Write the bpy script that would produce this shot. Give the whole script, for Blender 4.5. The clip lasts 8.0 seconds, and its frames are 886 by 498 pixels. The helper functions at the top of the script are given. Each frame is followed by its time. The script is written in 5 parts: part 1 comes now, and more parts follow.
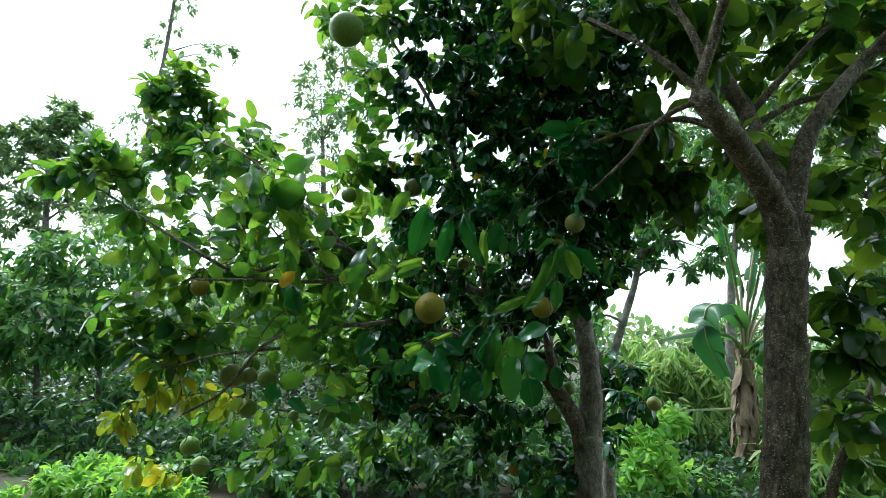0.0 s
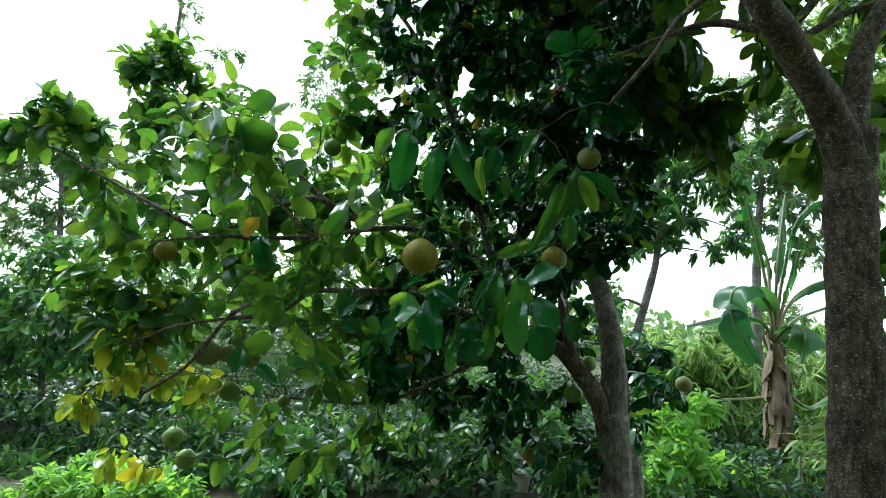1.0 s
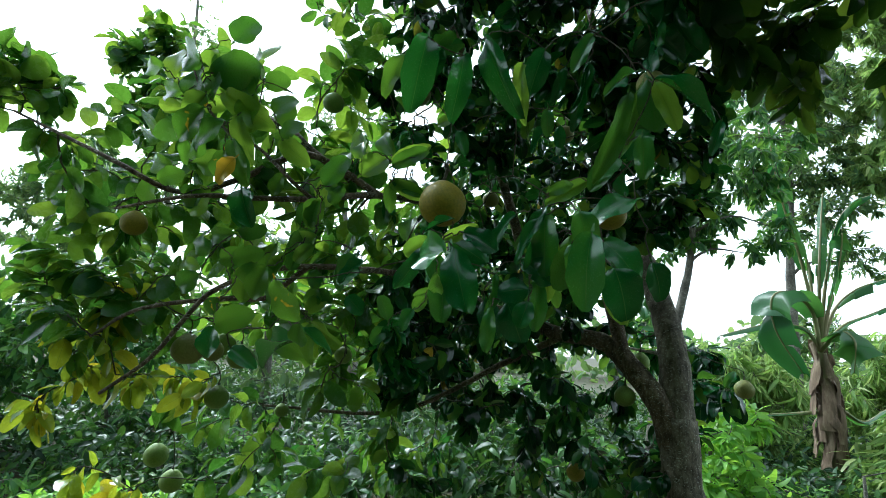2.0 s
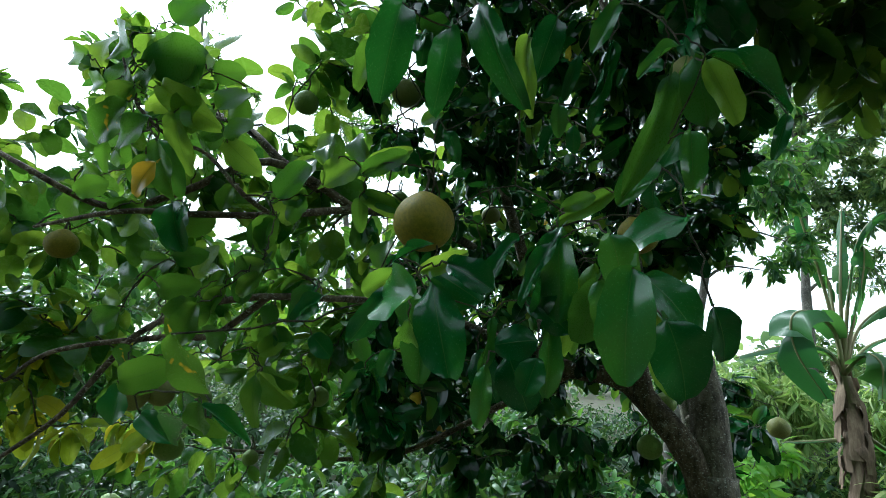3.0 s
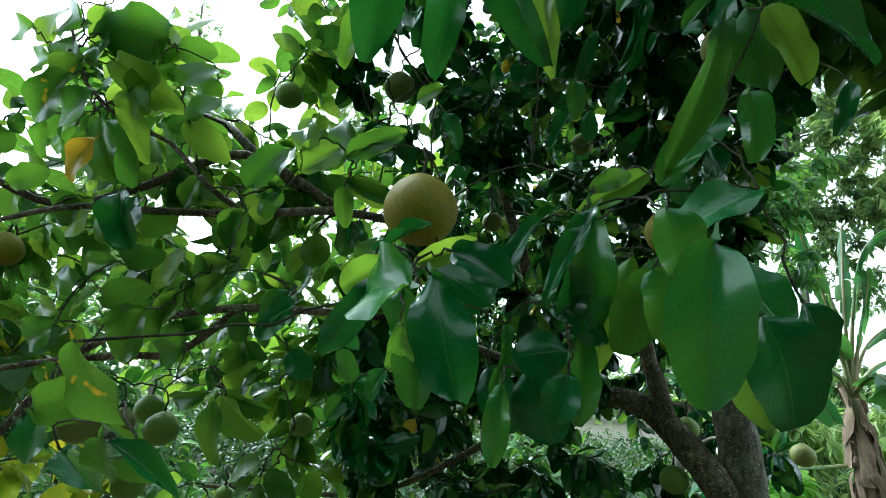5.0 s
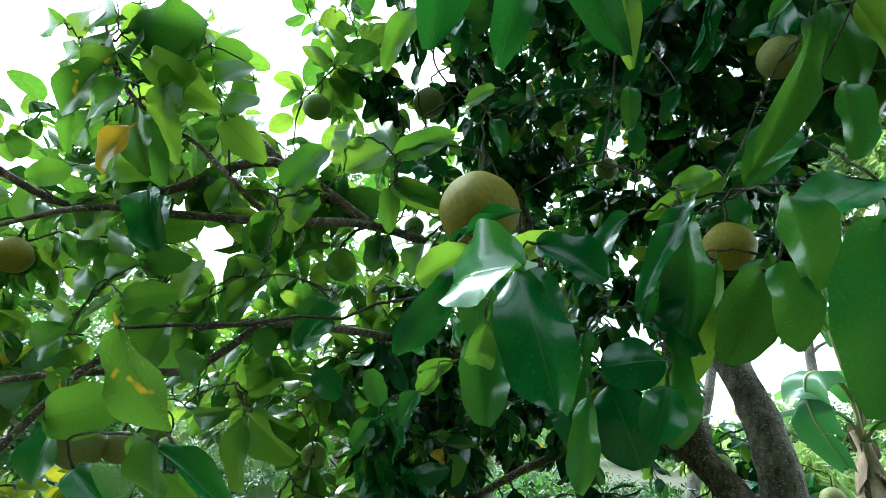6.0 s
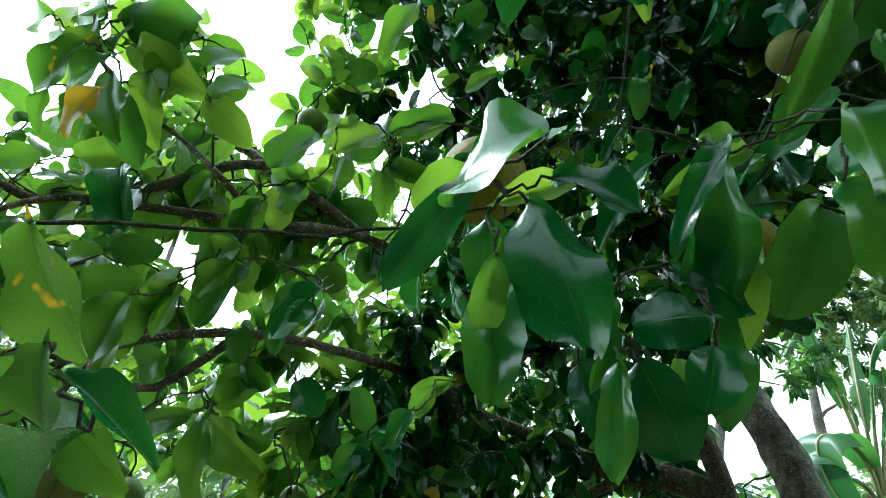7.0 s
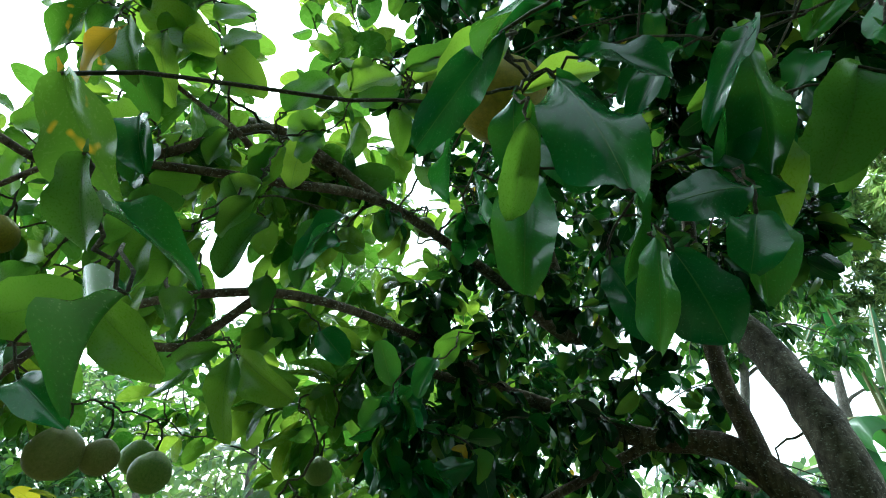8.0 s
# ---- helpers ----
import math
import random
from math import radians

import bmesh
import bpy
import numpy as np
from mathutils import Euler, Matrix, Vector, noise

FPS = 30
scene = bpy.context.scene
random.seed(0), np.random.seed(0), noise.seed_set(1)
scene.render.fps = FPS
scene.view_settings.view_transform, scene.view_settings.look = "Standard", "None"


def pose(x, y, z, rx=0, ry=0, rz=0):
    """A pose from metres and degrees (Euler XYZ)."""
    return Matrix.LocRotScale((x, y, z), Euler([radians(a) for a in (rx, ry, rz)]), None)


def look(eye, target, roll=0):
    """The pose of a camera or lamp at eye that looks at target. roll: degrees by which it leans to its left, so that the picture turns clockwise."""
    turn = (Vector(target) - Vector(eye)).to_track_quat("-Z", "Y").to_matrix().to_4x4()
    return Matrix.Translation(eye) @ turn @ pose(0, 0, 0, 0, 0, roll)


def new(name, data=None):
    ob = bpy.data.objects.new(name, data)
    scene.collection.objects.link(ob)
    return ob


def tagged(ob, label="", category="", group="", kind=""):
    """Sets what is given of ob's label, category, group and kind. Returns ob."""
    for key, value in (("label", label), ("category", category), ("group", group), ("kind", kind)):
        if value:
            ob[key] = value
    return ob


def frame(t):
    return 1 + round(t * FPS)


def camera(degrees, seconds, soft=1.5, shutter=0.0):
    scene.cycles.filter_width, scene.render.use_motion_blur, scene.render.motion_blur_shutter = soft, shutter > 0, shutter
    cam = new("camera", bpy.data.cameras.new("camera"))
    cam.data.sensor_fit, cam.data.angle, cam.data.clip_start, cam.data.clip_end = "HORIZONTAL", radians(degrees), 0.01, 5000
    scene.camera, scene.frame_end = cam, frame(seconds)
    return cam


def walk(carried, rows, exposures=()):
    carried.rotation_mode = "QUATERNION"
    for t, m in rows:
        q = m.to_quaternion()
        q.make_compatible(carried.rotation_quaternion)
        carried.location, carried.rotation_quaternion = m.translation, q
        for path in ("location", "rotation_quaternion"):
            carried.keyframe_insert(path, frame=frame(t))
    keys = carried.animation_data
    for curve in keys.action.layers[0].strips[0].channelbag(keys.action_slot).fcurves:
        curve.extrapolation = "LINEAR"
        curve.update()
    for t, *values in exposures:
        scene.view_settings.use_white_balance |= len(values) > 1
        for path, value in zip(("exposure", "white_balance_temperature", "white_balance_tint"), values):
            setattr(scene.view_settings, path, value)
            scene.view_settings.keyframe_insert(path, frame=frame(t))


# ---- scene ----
cam = camera(83.3, 8.0, soft=0.6)
PATH = [
    (0, (0.361, 0.182, 1.806), (0.003, 2.128, 2.101), 5.5),
    (0.5, (0.36, 0.301, 1.743), (-0.026, 2.242, 2.032), 4.7),
    (1, (0.392, 0.509, 1.648), (-0.022, 2.442, 1.951), 4.0),
    (1.5, (0.369, 0.664, 1.536), (-0.06, 2.588, 1.874), 3.6),
    (1.7, (0.328, 0.753, 1.498), (-0.122, 2.667, 1.864), 3.5),
    (2.8, (0.253, 1.14, 1.596), (-0.23, 3.035, 2.015), 2.9),
    (3, (0.257, 1.164, 1.604), (-0.229, 3.053, 2.047), 3.3),
    (3.5, (0.279, 1.226, 1.629), (-0.212, 3.107, 2.097), 3.2),
    (4, (0.289, 1.27, 1.62), (-0.198, 3.146, 2.113), 3.1),
    (4.5, (0.268, 1.306, 1.602), (-0.206, 3.178, 2.125), 2.9),
    (5.8, (0.11, 1.368, 1.58), (-0.335, 3.219, 2.191), 3.7),
    (6, (0.102, 1.383, 1.564), (-0.343, 3.214, 2.234), 4.1),
    (6.5, (0.09, 1.451, 1.534), (-0.349, 3.224, 2.349), 4.6),
    (7, (0.078, 1.502, 1.485), (-0.345, 3.236, 2.388), 4.6),
    (7.5, (0.068, 1.527, 1.446), (-0.363, 3.249, 2.368), 3.9),
    (8, (0.055, 1.552, 1.394), (-0.408, 3.268, 2.312), 2.9),
]
walk(cam, [(t, look(eye, target, roll)) for t, eye, target, roll in PATH],
     exposures=[(0.0, 1.85, 5600, -3), (3.5, 1.66, 5450, -1), (4.7, 1.93, 5500, -4), (5.8, 2.62, 5500, -6), (6.5, 2.52, 5500, -7), (7.2, 2.38, 5500, -7), (8.0, 2.22, 5500, -7)])

# ---------- sky and light ----------
SUN_ELEV, SUN_ROT = 46.0, 308.0
world = bpy.data.worlds.new("overcast_sky")
scene.world = world
world.use_nodes = True
wt = world.node_tree
sky = wt.nodes.new("ShaderNodeTexSky")
sky.sky_type, sky.sun_disc = "NISHITA", False
sky.sun_elevation, sky.sun_rotation = radians(SUN_ELEV), radians(SUN_ROT)
sky.dust_density, sky.air_density, sky.ozone_density = 1.5, 1.0, 1.0
grey = wt.nodes.new("ShaderNodeHueSaturation")
grey.inputs["Saturation"].default_value = 0.12
wt.links.new(sky.outputs[0], grey.inputs["Color"])
wt.links.new(grey.outputs[0], wt.nodes["Background"].inputs["Color"])
wt.nodes["Background"].inputs["Strength"].default_value = 0.15
sun = new("sun", bpy.data.lights.new("sun", "SUN"))
sun.data.energy, sun.data.angle, sun.data.color = 1.4, radians(20), (1.0, 0.97, 0.92)
sun.matrix_world = look((0, 0, 0), (-math.cos(radians(SUN_ELEV)) * math.sin(radians(SUN_ROT)),
                                   -math.cos(radians(SUN_ELEV)) * math.cos(radians(SUN_ROT)), -math.sin(radians(SUN_ELEV))))

# ---------- materials ----------
def mat_new(name):
    m = bpy.data.materials.new(name)
    m.use_nodes = True
    return m, m.node_tree.nodes, m.node_tree.links


def ramp(nodes, links, fac, stops):
    r = nodes.new("ShaderNodeValToRGB")
    while len(r.color_ramp.elements) < len(stops):
        r.color_ramp.elements.new(0.5)
    for e, (p, c) in zip(r.color_ramp.elements, stops):
        e.position, e.color = p, (*c, 1)
    links.new(fac, r.inputs[0])
    return r.outputs[0]


def noise_tex(nodes, links, scale, detail=4.0, rough=0.6, coord="Object", stretch=(1, 1, 1)):
    tc, mp, n = nodes.new("ShaderNodeTexCoord"), nodes.new("ShaderNodeMapping"), nodes.new("ShaderNodeTexNoise")
    mp.inputs["Scale"].default_value = stretch
    links.new(tc.outputs[coord], mp.inputs[0])
    links.new(mp.outputs[0], n.inputs["Vector"])
    n.inputs["Scale"].default_value, n.inputs["Detail"].default_value, n.inputs["Roughness"].default_value = scale, detail, rough
    return n.outputs["Fac"]


def mixc(nodes, links, mode, fac, a, b):
    x = nodes.new("ShaderNodeMix")
    x.data_type, x.blend_type = "RGBA", mode
    for sock, v in ((x.inputs[0], fac), (x.inputs[6], a), (x.inputs[7], b)):
        if hasattr(v, "is_linked"):
            links.new(v, sock)
        else:
            sock.default_value = v if isinstance(v, float) else (*v, 1)
    return x.outputs[2]


def leaf_material(name, stops, through_stops, single, rough=0.22, glow=0.37, veins=True, gloss=0.36):
    """A thin leaf: glossy skin, light passing through, midrib and side veins along its UVs."""
    m, n, l = mat_new(name)
    out, bsdf = n["Material Output"], n["Principled BSDF"]
    rnd = n.new("ShaderNodeObjectInfo").outputs["Random"] if single else n.new("ShaderNodeNewGeometry").outputs["Random Per Island"]
    blot = noise_tex(n, l, 45.0, 3.0)
    col = ramp(n, l, rnd, stops)
    col = mixc(n, l, "OVERLAY", 0.35, col, ramp(n, l, blot, [(0.3, (0.25, 0.25, 0.25)), (0.7, (0.7, 0.7, 0.7))]))
    thr = ramp(n, l, rnd, through_stops)
    if veins:
        uv = n.new("ShaderNodeUVMap")
        sep = n.new("ShaderNodeSeparateXYZ")
        l.new(uv.outputs[0], sep.inputs[0])
        ab = n.new("ShaderNodeMath"); ab.operation = "ABSOLUTE"; l.new(sep.outputs[0], ab.inputs[0])
        rib = ramp(n, l, ab.outputs[0], [(0.0, (1, 1, 1)), (0.035, (0, 0, 0))])
        # side veins run forward from the rib
        s1 = n.new("ShaderNodeMath"); s1.operation = "MULTIPLY_ADD"
        l.new(ab.outputs[0], s1.inputs[0]); s1.inputs[1].default_value = -0.3; l.new(sep.outputs[1], s1.inputs[2])
        s2 = n.new("ShaderNodeMath"); s2.operation = "PINGPONG"; l.new(s1.outputs[0], s2.inputs[0]); s2.inputs[1].default_value = 0.055
        side = ramp(n, l, s2.outputs[0], [(0.0, (0.13, 0.13, 0.13)), (0.011, (0, 0, 0))])
        vein = mixc(n, l, "LIGHTEN", 1.0, rib, side)
        col = mixc(n, l, "MIX", vein, col, mixc(n, l, "MIX", 0.6, col, (0.14, 0.26, 0.07)))
        thr = mixc(n, l, "MIX", vein, thr, mixc(n, l, "MULTIPLY", 1.0, thr, (0.45, 0.5, 0.4)))
        bump = n.new("ShaderNodeBump")
        bump.inputs["Strength"].default_value, bump.inputs["Distance"].default_value = 0.18, 0.002
        l.new(vein, bump.inputs["Height"])
        l.new(bump.outputs[0], bsdf.inputs["Normal"])
    l.new(col, bsdf.inputs["Base Color"])
    l.new(ramp(n, l, blot, [(0.3, (rough - 0.08,) * 3), (0.75, (rough + 0.12,) * 3)]), bsdf.inputs["Roughness"])
    bsdf.inputs["Specular IOR Level"].default_value = gloss
    tr, mx = n.new("ShaderNodeBsdfTranslucent"), n.new("ShaderNodeMixShader")
    l.new(thr, tr.inputs["Color"])
    mx.inputs[0].default_value = glow
    l.new(bsdf.outputs[0], mx.inputs[1]); l.new(tr.outputs[0], mx.inputs[2]); l.new(mx.outputs[0], out.inputs["Surface"])
    return m


# Deep green crown leaf; its darkest stops also hold the crown's inner shade.
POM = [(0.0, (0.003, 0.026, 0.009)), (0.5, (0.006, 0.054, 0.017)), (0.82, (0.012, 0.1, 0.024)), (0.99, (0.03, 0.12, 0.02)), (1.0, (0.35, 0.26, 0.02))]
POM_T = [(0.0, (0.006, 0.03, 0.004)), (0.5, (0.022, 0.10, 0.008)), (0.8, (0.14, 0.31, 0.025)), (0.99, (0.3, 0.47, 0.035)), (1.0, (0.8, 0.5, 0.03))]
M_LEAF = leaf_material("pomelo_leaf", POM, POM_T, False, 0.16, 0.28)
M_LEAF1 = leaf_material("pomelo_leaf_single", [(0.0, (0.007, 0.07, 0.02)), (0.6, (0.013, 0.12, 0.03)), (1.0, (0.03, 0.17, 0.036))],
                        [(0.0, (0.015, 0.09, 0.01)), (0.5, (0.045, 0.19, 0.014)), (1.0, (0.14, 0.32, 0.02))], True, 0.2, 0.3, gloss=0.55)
# Brighter copy of the single leaf: backlight put into its colours.
M_LEAF_LIT = leaf_material("lit_tint_pomelo_leaf", [(0.0, (0.012, 0.1, 0.02)), (1.0, (0.05, 0.17, 0.022))], [(0.0, (0.08, 0.2, 0.015)), (0.5, (0.19, 0.37, 0.026)), (1.0, (0.34, 0.52, 0.04))], True, 0.3, 0.48)
# Lit copy of the crown leaf: light through the left sprays is in its colours.
M_OUTER_LIT = leaf_material("lit_tint_outer_leaf", [(0.0, (0.006, 0.06, 0.016)), (0.6, (0.014, 0.1, 0.02)), (1.0, (0.05, 0.17, 0.024))],
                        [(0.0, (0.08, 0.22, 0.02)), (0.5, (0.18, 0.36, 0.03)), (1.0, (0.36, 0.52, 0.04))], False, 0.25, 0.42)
# Lane crown copy: shade in the base, olive backlight in the through colours.
M_BOUGH = leaf_material("light_tinted_bough_leaf", [(0.0, (0.004, 0.03, 0.01)), (0.6, (0.008, 0.06, 0.015)), (1.0, (0.02, 0.1, 0.02))],
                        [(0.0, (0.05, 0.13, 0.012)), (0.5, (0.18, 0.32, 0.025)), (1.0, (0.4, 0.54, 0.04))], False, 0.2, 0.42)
M_SPOT = leaf_material("yellow_blotched_leaf", [(0.0, (0.03, 0.09, 0.02)), (1.0, (0.05, 0.12, 0.02))],
                       [(0.0, (0.12, 0.3, 0.02)), (1.0, (0.2, 0.4, 0.03))], True)
M_GOLD = leaf_material("yellowed_leaf", [(0.0, (0.42, 0.28, 0.02)), (1.0, (0.5, 0.33, 0.02))], [(0.0, (0.8, 0.48, 0.03)), (1.0, (0.85, 0.52, 0.03))], True, 0.35, 0.5)
nn_, ll_ = M_SPOT.node_tree.nodes, M_SPOT.node_tree.links
patch = ramp(nn_, ll_, noise_tex(nn_, ll_, 3.2, 2.0), [(0.57, (0, 0, 0)), (0.62, (1, 1, 1))])
for sock, gold in ((nn_["Principled BSDF"].inputs["Base Color"], (0.5, 0.33, 0.02)), (nn_["Translucent BSDF"].inputs["Color"], (0.85, 0.55, 0.03))):
    ll_.new(mixc(nn_, ll_, "MIX", patch, sock.links[0].from_socket, gold), sock)
M_YOUNG = leaf_material("yellow_green_leaf", [(0.0, (0.10, 0.19, 0.02)), (0.7, (0.2, 0.26, 0.02)), (1.0, (0.42, 0.36, 0.02))],
                        [(0.0, (0.4, 0.55, 0.03)), (0.7, (0.6, 0.65, 0.03)), (1.0, (0.85, 0.7, 0.03))], False)
M_FAR = leaf_material("distant_leaf", [(0.0, (0.045, 0.10, 0.045)), (0.6, (0.085, 0.165, 0.06)), (1.0, (0.16, 0.23, 0.07))],
                      [(0.0, (0.15, 0.29, 0.065)), (1.0, (0.35, 0.47, 0.12))], False, 0.5, 0.36, False)
M_SHRUB = leaf_material("shrub_leaf", [(0.0, (0.014, 0.06, 0.016)), (0.6, (0.045, 0.14, 0.035)), (1.0, (0.13, 0.27, 0.06))],
                        [(0.0, (0.07, 0.24, 0.03)), (1.0, (0.3, 0.52, 0.06))], False, 0.38, 0.3, False)
# Darker version of the shrub leaf: shade under the bushes is in its colour.
M_WEED = leaf_material("shade_darkened_weed_leaf", [(0.0, (0.006, 0.024, 0.007)), (0.6, (0.016, 0.058, 0.014)), (1.0, (0.07, 0.16, 0.036))],
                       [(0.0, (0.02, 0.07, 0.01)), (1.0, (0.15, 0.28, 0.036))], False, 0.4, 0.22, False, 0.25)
M_LIME = leaf_material("bright_bush_leaf", [(0.0, (0.10, 0.25, 0.05)), (1.0, (0.22, 0.42, 0.07))],
                       [(0.0, (0.3, 0.6, 0.05)), (1.0, (0.5, 0.75, 0.07))], False, 0.5, 0.45, False)
M_BAMBOO = leaf_material("bamboo_leaf", [(0.0, (0.09, 0.17, 0.05)), (0.7, (0.2, 0.32, 0.09)), (1.0, (0.38, 0.44, 0.18))],
                         [(0.0, (0.3, 0.5, 0.08)), (1.0, (0.6, 0.72, 0.2))], False, 0.45, 0.42, False)
M_BANANA = leaf_material("banana_leaf", [(0.0, (0.02, 0.085, 0.03)), (1.0, (0.05, 0.13, 0.04))],
                         [(0.0, (0.06, 0.22, 0.04)), (1.0, (0.16, 0.34, 0.05))], False, 0.4, 0.38, False)


def bark_material(name, dark, mid, pale, lichen, scale=14.0):
    m, n, l = mat_new(name)
    b = n["Principled BSDF"]
    big = noise_tex(n, l, 5.0, 4.0)
    fine = noise_tex(n, l, scale * 4, 8.0, 0.72, stretch=(1, 1, 0.45))
    col = ramp(n, l, fine, [(0.34, dark), (0.52, mid), (0.7, pale)])
    mask = ramp(n, l, noise_tex(n, l, scale * 4.5, 4.0, 0.6), [(0.60, (0, 0, 0)), (0.68, (0.8, 0.8, 0.8))])
    mask = mixc(n, l, "MULTIPLY", 1.0, mask, ramp(n, l, noise_tex(n, l, scale * 1.1, 4.0, 0.7), [(0.5, (0, 0, 0)), (0.62, (0.9, 0.9, 0.9))]))
    col = mixc(n, l, "MIX", mask, col, lichen)
    fleck = ramp(n, l, noise_tex(n, l, scale * 9.0, 3.0, 0.55, stretch=(1, 1, 1.9)), [(0.6, (0, 0, 0)), (0.65, (0.85, 0.85, 0.85))])
    col = mixc(n, l, "MIX", fleck, col, lichen)
    # broad pale and dark patches
    col = mixc(n, l, "OVERLAY", 0.75, col, ramp(n, l, noise_tex(n, l, scale * 0.8, 5.0, 0.6), [(0.35, (0.2, 0.19, 0.17)), (0.65, (0.68, 0.68, 0.64))]))
    l.new(col, b.inputs["Base Color"])
    b.inputs["Roughness"].default_value = 0.85
    b.inputs["Specular IOR Level"].default_value = 0.25
    bump = n.new("ShaderNodeBump")
    bump.inputs["Strength"].default_value, bump.inputs["Distance"].default_value = 0.9, 0.008
    l.new(fine, bump.inputs["Height"]); l.new(bump.outputs[0], b.inputs["Normal"])
    return m


M_BARK = bark_material("citrus_bark", (0.025, 0.02, 0.014), (0.12, 0.092, 0.066), (0.27, 0.22, 0.165), (0.46, 0.47, 0.41))
M_BARK2 = bark_material("pale_citrus_bark", (0.05, 0.044, 0.035), (0.17, 0.15, 0.12), (0.3, 0.27, 0.225), (0.46, 0.47, 0.42))
M_TWIG = bark_material("green_brown_twig", (0.03, 0.035, 0.02), (0.06, 0.06, 0.035), (0.12, 0.11, 0.07), (0.2, 0.2, 0.16), 40.0)
M_FARBARK = bark_material("grey_forest_bark", (0.06, 0.055, 0.05), (0.13, 0.12, 0.105), (0.22, 0.2, 0.18), (0.3, 0.31, 0.28), 6.0)


def rind_material(name, a, b, c):
    m, n, l = mat_new(name)
    p = n["Principled BSDF"]
    big, fine = noise_tex(n, l, 9.0, 5.0), noise_tex(n, l, 320.0, 2.0)
    info = n.new("ShaderNodeObjectInfo")
    col = ramp(n, l, big, [(0.3, a), (0.55, b), (0.78, c)])
    col = mixc(n, l, "OVERLAY", 0.3, col, ramp(n, l, info.outputs["Random"], [(0, (0.4, 0.44, 0.36)), (1, (0.56, 0.53, 0.46))]))
    col = mixc(n, l, "MULTIPLY", 1.0, col, ramp(n, l, fine, [(0.36, (0.72, 0.7, 0.6)), (0.5, (1, 1, 1))]))
    l.new(col, p.inputs["Base Color"])
    p.inputs["Roughness"].default_value, p.inputs["Specular IOR Level"].default_value = 0.5, 0.22
    bump = n.new("ShaderNodeBump")
    bump.inputs["Strength"].default_value, bump.inputs["Distance"].default_value = 0.35, 0.0012
    l.new(fine, bump.inputs["Height"]); l.new(bump.outputs[0], p.inputs["Normal"])
    return m


M_RIND = rind_material("ripening_pomelo_rind", (0.18, 0.17, 0.016), (0.26, 0.215, 0.02), (0.33, 0.25, 0.026))
M_RIND_G = rind_material("green_pomelo_rind", (0.13, 0.22, 0.045), (0.19, 0.28, 0.06), (0.25, 0.3, 0.08))
M_RIND_B = rind_material("russet_pomelo_rind", (0.15, 0.175, 0.045), (0.2, 0.21, 0.06), (0.26, 0.23, 0.075))

m, n, l = mat_new("leaf_litter_soil")
fac = noise_tex(n, l, 3.0, 8.0, 0.7)
fine = noise_tex(n, l, 40.0, 6.0, 0.7)
c1 = ramp(n, l, fac, [(0.3, (0.03, 0.024, 0.014)), (0.5, (0.055, 0.045, 0.022)), (0.62, (0.04, 0.07, 0.02)), (0.8, (0.06, 0.1, 0.03))])
l.new(mixc(n, l, "OVERLAY", 0.7, c1, ramp(n, l, fine, [(0.3, (0.2, 0.2, 0.2)), (0.7, (0.75, 0.72, 0.65))])), n["Principled BSDF"].inputs["Base Color"])
n["Principled BSDF"].inputs["Roughness"].default_value = 0.95
M_SOIL = m
m, n, l = mat_new("banana_stem")
fac = noise_tex(n, l, 8.0, 6.0, 0.7, stretch=(1, 1, 0.12))
l.new(ramp(n, l, fac, [(0.3, (0.10, 0.12, 0.04)), (0.5, (0.2, 0.2, 0.08)), (0.7, (0.26, 0.2, 0.11))]), n["Principled BSDF"].inputs["Base Color"])
n["Principled BSDF"].inputs["Roughness"].default_value = 0.55
M_BSTEM = m
m, n, l = mat_new("dry_banana_sheath")
fac = noise_tex(n, l, 14.0, 6.0, 0.7, stretch=(1, 1, 0.1))
l.new(ramp(n, l, fac, [(0.3, (0.06, 0.04, 0.025)), (0.5, (0.17, 0.115, 0.075)), (0.72, (0.33, 0.25, 0.17))]), n["Principled BSDF"].inputs["Base Color"])
n["Principled BSDF"].inputs["Roughness"].default_value = 0.9
M_DRY = m

# ---------- mesh helpers ----------
UP = np.array((0.0, 0.0, 1.0))


def unit(v):
    return v / np.maximum(np.linalg.norm(v, axis=-1, keepdims=True), 1e-9)


def mesh_from(name, verts, faces, material, uvs=None, smooth=True):
    me = bpy.data.meshes.new(name)
    me.from_pydata(verts.tolist() if hasattr(verts, "tolist") else verts, [], faces.tolist() if hasattr(faces, "tolist") else faces)
    if smooth:
        me.polygons.foreach_set("use_smooth", np.ones(len(me.polygons), bool))
    if uvs is not None:
        lay = me.uv_layers.new(name="UVMap")
        idx = np.empty(len(me.loops), np.int32)
        me.loops.foreach_get("vertex_index", idx)
        lay.data.foreach_set("uv", np.asarray(uvs, np.float32)[idx].ravel())
    me.materials.append(material)
    return me


def part_mesh(name, me, parent, label="", kind=""):
    ob = new(name, me)
    ob.parent = parent
    return tagged(ob, label=label, kind=kind)


def thing(name, label, category, at=(0, 0, 0), group="", kind=""):
    ob = new(name)
    ob.empty_display_size = 0.1
    ob.location = at
    return tagged(ob, label, category, group, kind)


